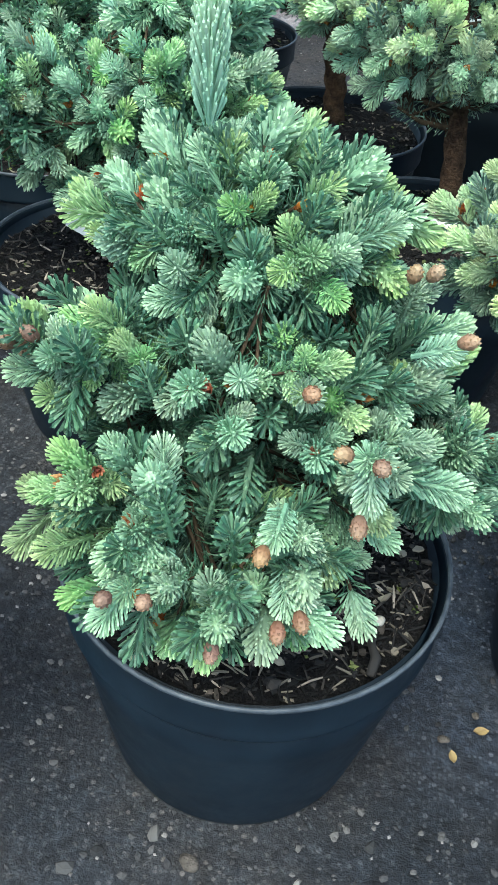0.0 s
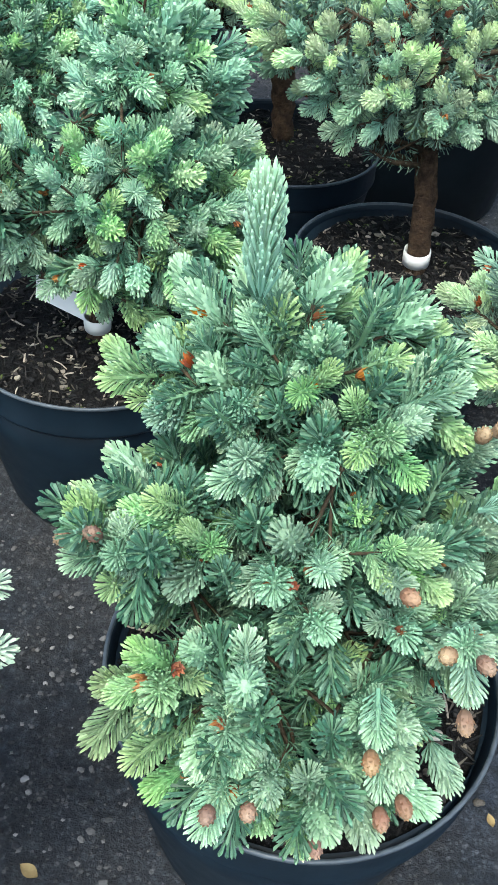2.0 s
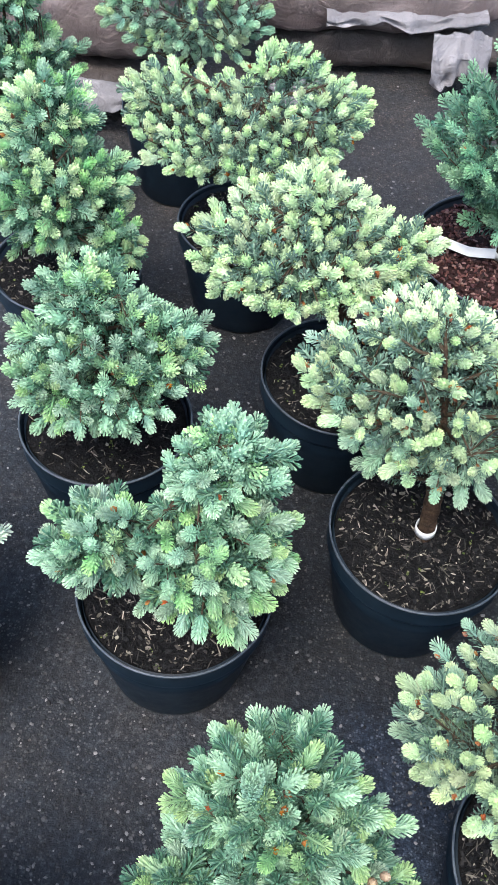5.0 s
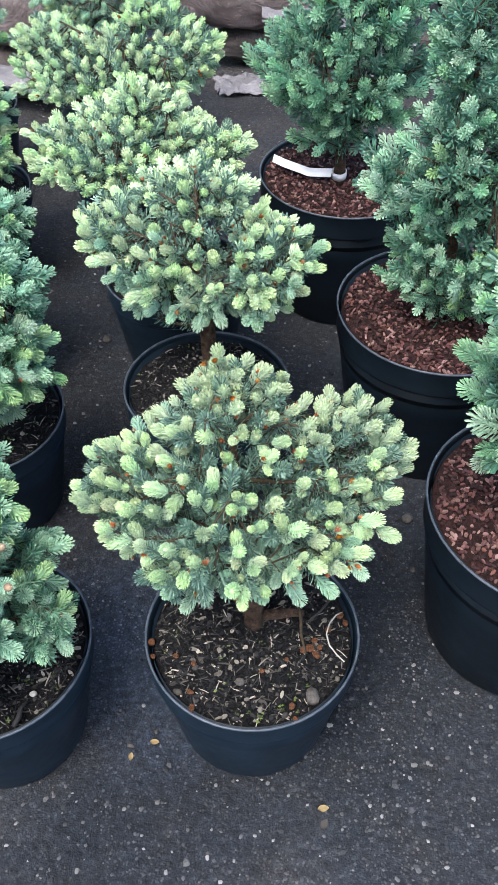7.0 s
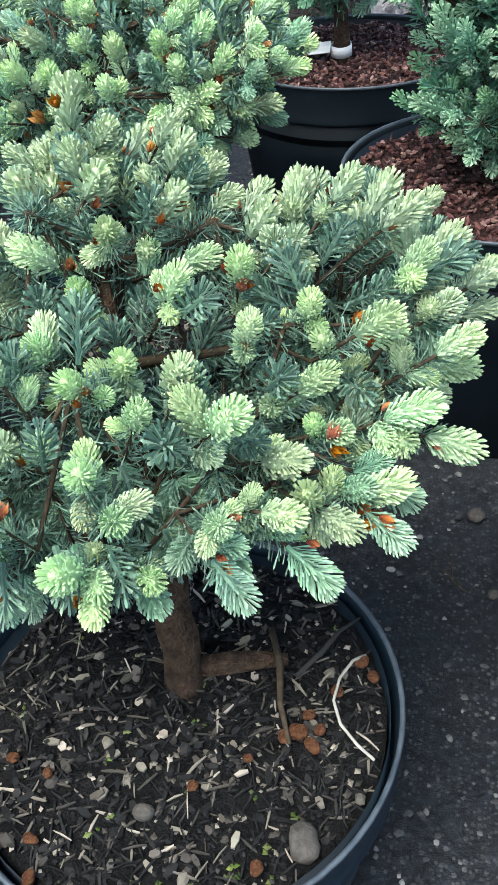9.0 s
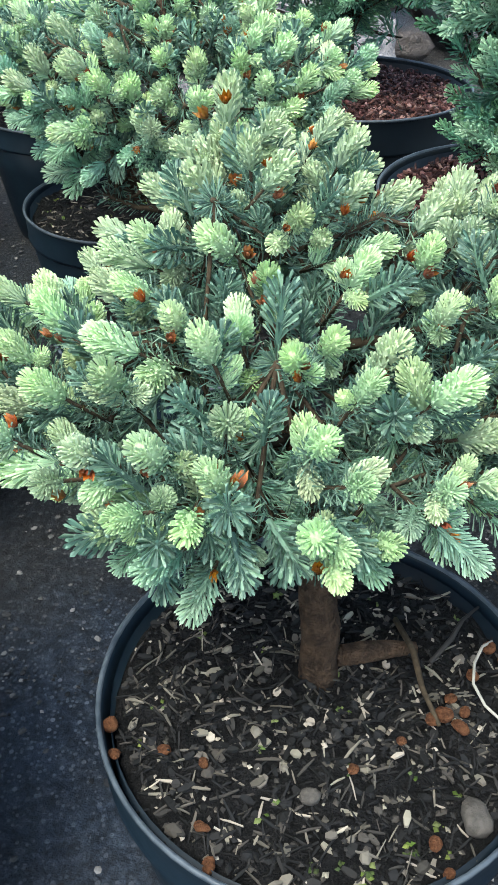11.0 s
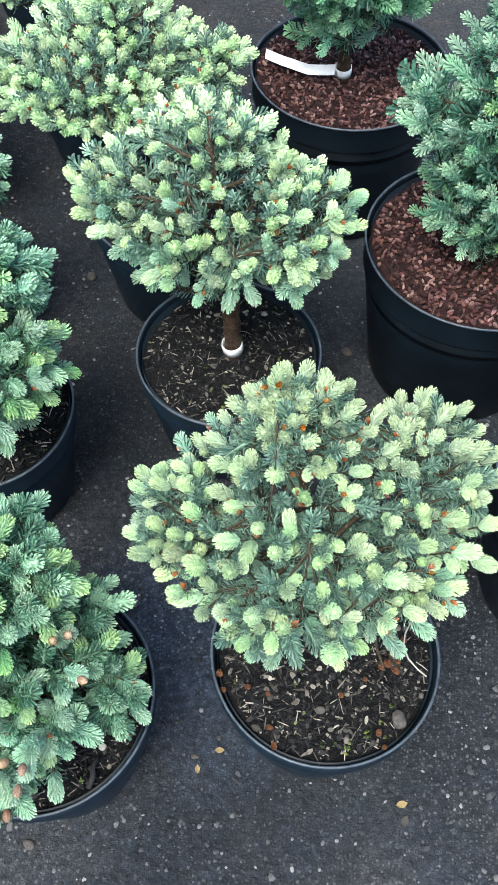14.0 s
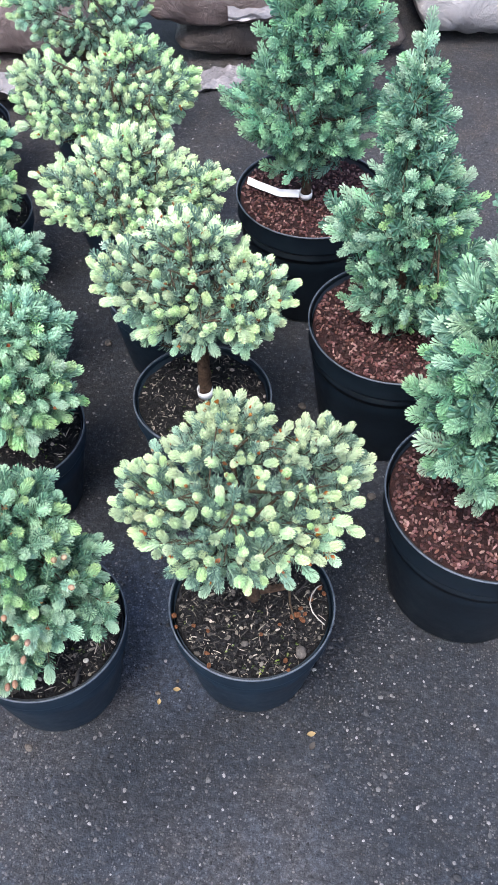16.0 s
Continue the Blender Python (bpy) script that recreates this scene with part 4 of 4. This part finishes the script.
def stick(at, to, r, mat, label, name="stick", rise=0.004):
    V, F = [], []
    a, b = np.array(at), np.array(to)
    add_tube(V, F, [a, a + (b - a) * 0.35 + np.array((0.002, 0, rise)), a + (b - a) * 0.7 + np.array((-0.002, 0, rise * 0.6)), b], [r, r * 1.1, r * 0.9, r * 0.6], 6)
    return tagged(new(name, mesh_from(name, V, F, mat, True)), label, name, "loose litter")


Z = 0.203
lump("stone", (0.676, 0.747, Z + 0.002), 0.019, STONE, 3, "round grey stone lying on potting soil", "stone")
lump("stone", (0.582, 0.745, Z), 0.014, STONE, 4, "small grey stone lying on potting soil", "stone")
lump("stone", (0.334, 0.666, Z + 0.001), 0.007, STRING, 5, "small pale stone lying on potting soil", "stone")
for i, (x, y, w) in enumerate(((0.455, 0.772, 0.017), (0.463, 0.752, 0.010), (0.492, 0.760, 0.011), (0.605, 0.766, 0.011), (0.517, 0.756, 0.010), (0.659, 0.813, 0.017), (0.668, 0.806, 0.014), (0.650, 0.808, 0.013),
                               (0.662, 0.826, 0.013), (0.671, 0.818, 0.012), (0.677, 0.846, 0.012), (0.688, 0.872, 0.016), (0.697, 0.862, 0.012), (0.524, 0.716, 0.011), (0.533, 0.695, 0.012), (0.653, 0.727, 0.012), (0.660, 0.712, 0.012), (0.633, 0.79, 0.010))):
    lump("bud_husk", (x, y, Z + 0.001), w * 0.66, ORANGE, 70 + i, "crumbled orange-brown husk lying on potting soil", "husk", 0.7)
stick((0.625, 0.884, Z + 0.004), (0.655, 0.803, Z + 0.003), 0.0022, TWIG, "thin dry brown twig lying on soil")
stick((0.649, 0.851, Z + 0.003), (0.682, 0.905, Z + 0.004), 0.0017, CHIPS, "thin pale dry twig lying on soil")
stick((0.583, 0.846, Z + 0.001), (0.640, 0.866, Z - 0.002), 0.0075, BARK, "stubby brown root beside the stem", "root", 0.002)
stick((0.329, 0.618, Z + 0.003), (0.331, 0.652, Z + 0.003), 0.0032, CHIPS, "pale splinter of wood lying on soil", "splinter")
V, F = [], []
add_tube(V, F, [(0.690, 0.876, Z + 0.003), (0.683, 0.868, Z + 0.006), (0.677, 0.852, Z + 0.007), (0.676, 0.836, Z + 0.006), (0.683, 0.821, Z + 0.005), (0.695, 0.810, Z + 0.004), (0.706, 0.803, Z + 0.003)], [0.0010] * 7, 7)
tagged(new("string", mesh_from("string", V, F, STRING, True)), "bent piece of white string lying on soil", "string")


def fallen_leaf(at, size, yaw, mat, label):
    V, F = [], []
    n = 9
    for k in (0, 1):
        for i in range(n):
            s = i / (n - 1)
            w = math.sin(math.pi * min(1, s * 1.02)) ** 0.8 * 0.28 + 0.01
            for e in (-1, 0, 1):
                V.append(((s - 0.5) * size, e * w * size, 0.08 * size * abs(e) + 0.1 * size * (s - 0.5) ** 2 + 0.0006 * k))
    for i in range(n - 1):
        for e in (0, 1):
            a = i * 3 + e
            F.append((a, a + 1, a + 4, a + 3))
            F.append((27 + a, 27 + a + 3, 27 + a + 4, 27 + a + 1))
    ob = new("fallen_leaf", mesh_from("fallen_leaf", V, F, mat, True))
    ob.matrix_basis = pose(*at, 0, 0, yaw)
    return tagged(ob, label, "leaf", "fallen leaves")


fallen_leaf((0.716, 0.672, 0.003), 0.017, 70, CHIPS, "small grey dry leaf lying on tarmac")
fallen_leaf((0.711, 0.693, 0.003), 0.016, 20, YELLOW, "small yellow dry leaf lying on tarmac")
fallen_leaf((0.044, 0.641, 0.003), 0.018, 150, YELLOW, "small yellow-brown dry leaf lying on tarmac")
fallen_leaf((0.457, 0.728, 0.003), 0.014, 10, YELLOW, "small yellow dry leaf lying on tarmac")
fallen_leaf((0.431, 0.699, 0.003), 0.012, 100, YELLOW, "small yellow-brown dry leaf lying on tarmac")
for x, y, w in ((0.760, 1.230, 0.018), (0.783, 1.123, 0.011), (0.228, 0.574, 0.013), (0.454, 0.745, 0.007), (0.424, 0.716, 0.008), (0.071, 1.571, 0.020), (0.574, 1.458, 0.016)):
    lump("pebble", (x, y, w * 0.15), w, STONE, int(x * 900), "grey pebble lying on tarmac", "pebble", 0.6)
for (x, y), (p, q) in (((0.722, 1.150), (0.760, 1.118)), ((0.735, 1.165), (0.748, 1.125))):
    stick((x, y, 0.003), (p, q, 0.003), 0.0008, TWIG, "thin dry stalk lying on tarmac", "stalk", 0.002)


# ---- bags ----
def peat_bag(place, size, yaw, mat, seed, label, tilt=0.0):
    """A plump filled bag with flat crimped ends and creased skin."""
    V, F = [], []
    nx, na = 40, 36
    for i in range(nx + 1):
        u = i / nx * 2 - 1
        full = max(0.0, 1 - abs(u) ** 5) ** 0.5
        for j in range(na):
            s = j * 2 * math.pi / na
            c, w = math.cos(s), math.sin(s)
            y = math.copysign(abs(c) ** 0.5, c) * (0.86 + 0.14 * full)
            z = math.copysign(abs(w) ** 0.6, w) * (0.05 + 0.95 * full)
            x = u * (1 + 0.03 * noise.noise((y * 2, seed, 1)))
            crease = 0.07 * noise.noise((u * 2.2 + seed, y * 2.1, z * 2)) + 0.05 * noise.noise((u * 9, y * 3 + seed, z * 3)) * (0.4 + abs(u)) + 0.03 * abs(noise.noise((u * 16 + seed, y * 5, z * 4)))
            V.append((x * size[0] / 2, y * (1 + crease) * size[1] / 2, z * (1 + crease * 1.6) * size[2] / 2 + size[2] / 2))
    for i in range(nx):
        for j in range(na):
            a, b = i * na, (i + 1) * na
            F.append((a + j, b + j, b + (j + 1) % na, a + (j + 1) % na))
    F.append(tuple(range(na)))
    F.append(tuple(nx * na + j for j in reversed(range(na))))
    ob = new("peat_bag", mesh_from("peat_bag", V, F, mat, True))
    ob.matrix_basis = pose(*place, tilt, 0, yaw)
    return tagged(ob, label, "bag", "stacked peat bags")


def film_flap(place, size, yaw, seed, hang, parent=None):
    """A crumpled strip of clear film hanging off a bag's seam."""
    V, F = [], []
    nx, ny = 44, 14
    for k in (0, 1):
        for i in range(nx + 1):
            for j in range(ny + 1):
                u, v = i / nx, j / ny
                edge = 0.75 + 0.45 * noise.noise((u * 2.6 + seed, 0, 0))
                x = (u - 0.5) * size[0]
                y = -0.05 * math.sin(v * 1.6) + 0.035 * noise.noise((u * 7 + seed, v * 3, 0)) * v
                z = -v * size[1] * edge * hang + 0.03 * noise.noise((u * 3.5, seed, v * 2)) + 0.004 * noise.noise((u * 16, seed, v * 9))
                V.append((x, y - 0.0015 * k, z))
    n = (nx + 1) * (ny + 1)
    for i in range(nx):
        for j in range(ny):
            a = i * (ny + 1) + j
            F.append((a, a + 1, a + ny + 2, a + ny + 1))
            F.append((n + a, n + a + ny + 1, n + a + ny + 2, n + a + 1))
    ob = new("film_flap", mesh_from("film_flap", V, F, FLAP, True))
    m = pose(*place, 0, 0, yaw)
    if parent is not None:
        ob.parent = parent
        ob.matrix_basis = parent.matrix_basis.inverted() @ m
        return tagged(ob, "crumpled whitish film edge")
    ob.matrix_basis = m
    return tagged(ob, "crumpled whitish plastic film beside the bags", "film")


BROWN, DARKB, GREYB = "dusty brown plastic peat bag lying in a stack", "dark creased plastic peat bag at the stack's foot", "pale grey plastic bag lying on the tarmac"
peat_bag((0.24, 3.24, 0.0), (0.78, 0.44, 0.13), 12, BAG_DARK, 3, DARKB)
bag = peat_bag((0.14, 3.23, 0.12), (0.80, 0.50, 0.18), 14, BAG_BROWN, 5, BROWN, 3)
film_flap((0.30, 3.03, 0.215), (0.46, 0.06), 14, 2.0, 1.0, bag)
bag = peat_bag((0.16, 3.30, 0.29), (0.86, 0.54, 0.17), 9, BAG_GREY, 8, GREYB)
film_flap((0.02, 3.03, 0.345), (0.66, 0.07), 10, 4.0, 1.0, bag)
bag = peat_bag((-0.70, 2.80, 0.0), (0.76, 0.48, 0.14), 4, BAG_DARK, 11, DARKB)
film_flap((-0.45, 2.565, 0.125), (0.36, 0.07), 2, 6.0, 1.0, bag)
peat_bag((-0.68, 2.85, 0.13), (0.80, 0.50, 0.22), -3, BAG_BROWN, 13, BROWN)
peat_bag((-0.62, 2.92, 0.34), (0.80, 0.50, 0.18), 2, BAG_GREY, 15, GREYB)
peat_bag((1.06, 3.55, 0.0), (0.86, 0.50, 0.24), 14, BAG_GREY, 17, GREYB)
peat_bag((1.06, 3.58, 0.22), (0.86, 0.50, 0.20), 12, BAG_GREY, 19, GREYB)
peat_bag((0.74, 3.95, 0.0), (0.80, 0.50, 0.22), 20, BAG_BROWN, 23, BROWN)
film_flap((0.47, 3.0, 0.165), (0.17, 0.17), 14, 9.0, 0.95)


def film_scrap(place, size, yaw, seed):
    """A crumpled scrap of film lying on the ground."""
    V, F = [], []
    n = 22
    for k in (0, 1):
        for i in range(n):
            for j in range(n):
                u, v = i / (n - 1) - 0.5, j / (n - 1) - 0.5
                h = 0.03 * abs(noise.noise((u * 5 + seed, v * 5, 0))) + 0.014 * abs(noise.noise((u * 14, v * 14 + seed, 1)))
                V.append((u * size[0] * (1 + 0.3 * noise.noise((v * 4, seed, 2))), v * size[1] * (1 + 0.3 * noise.noise((u * 4, seed, 5))), h + 0.001 + 0.001 * k))
    for i in range(n - 1):
        for j in range(n - 1):
            a = i * n + j
            F.append((a, a + n, a + n + 1, a + 1))
            F.append((n * n + a, n * n + a + 1, n * n + a + n + 1, n * n + a + n))
    ob = new("film_scrap", mesh_from("film_scrap", V, F, FLAP, True))
    ob.matrix_basis = pose(*place, 0, 0, yaw)
    return tagged(ob, "crumpled whitish plastic film lying on tarmac", "film")


film_scrap((0.06, 2.85, 0.0), (0.20, 0.13), 25, 3.0)
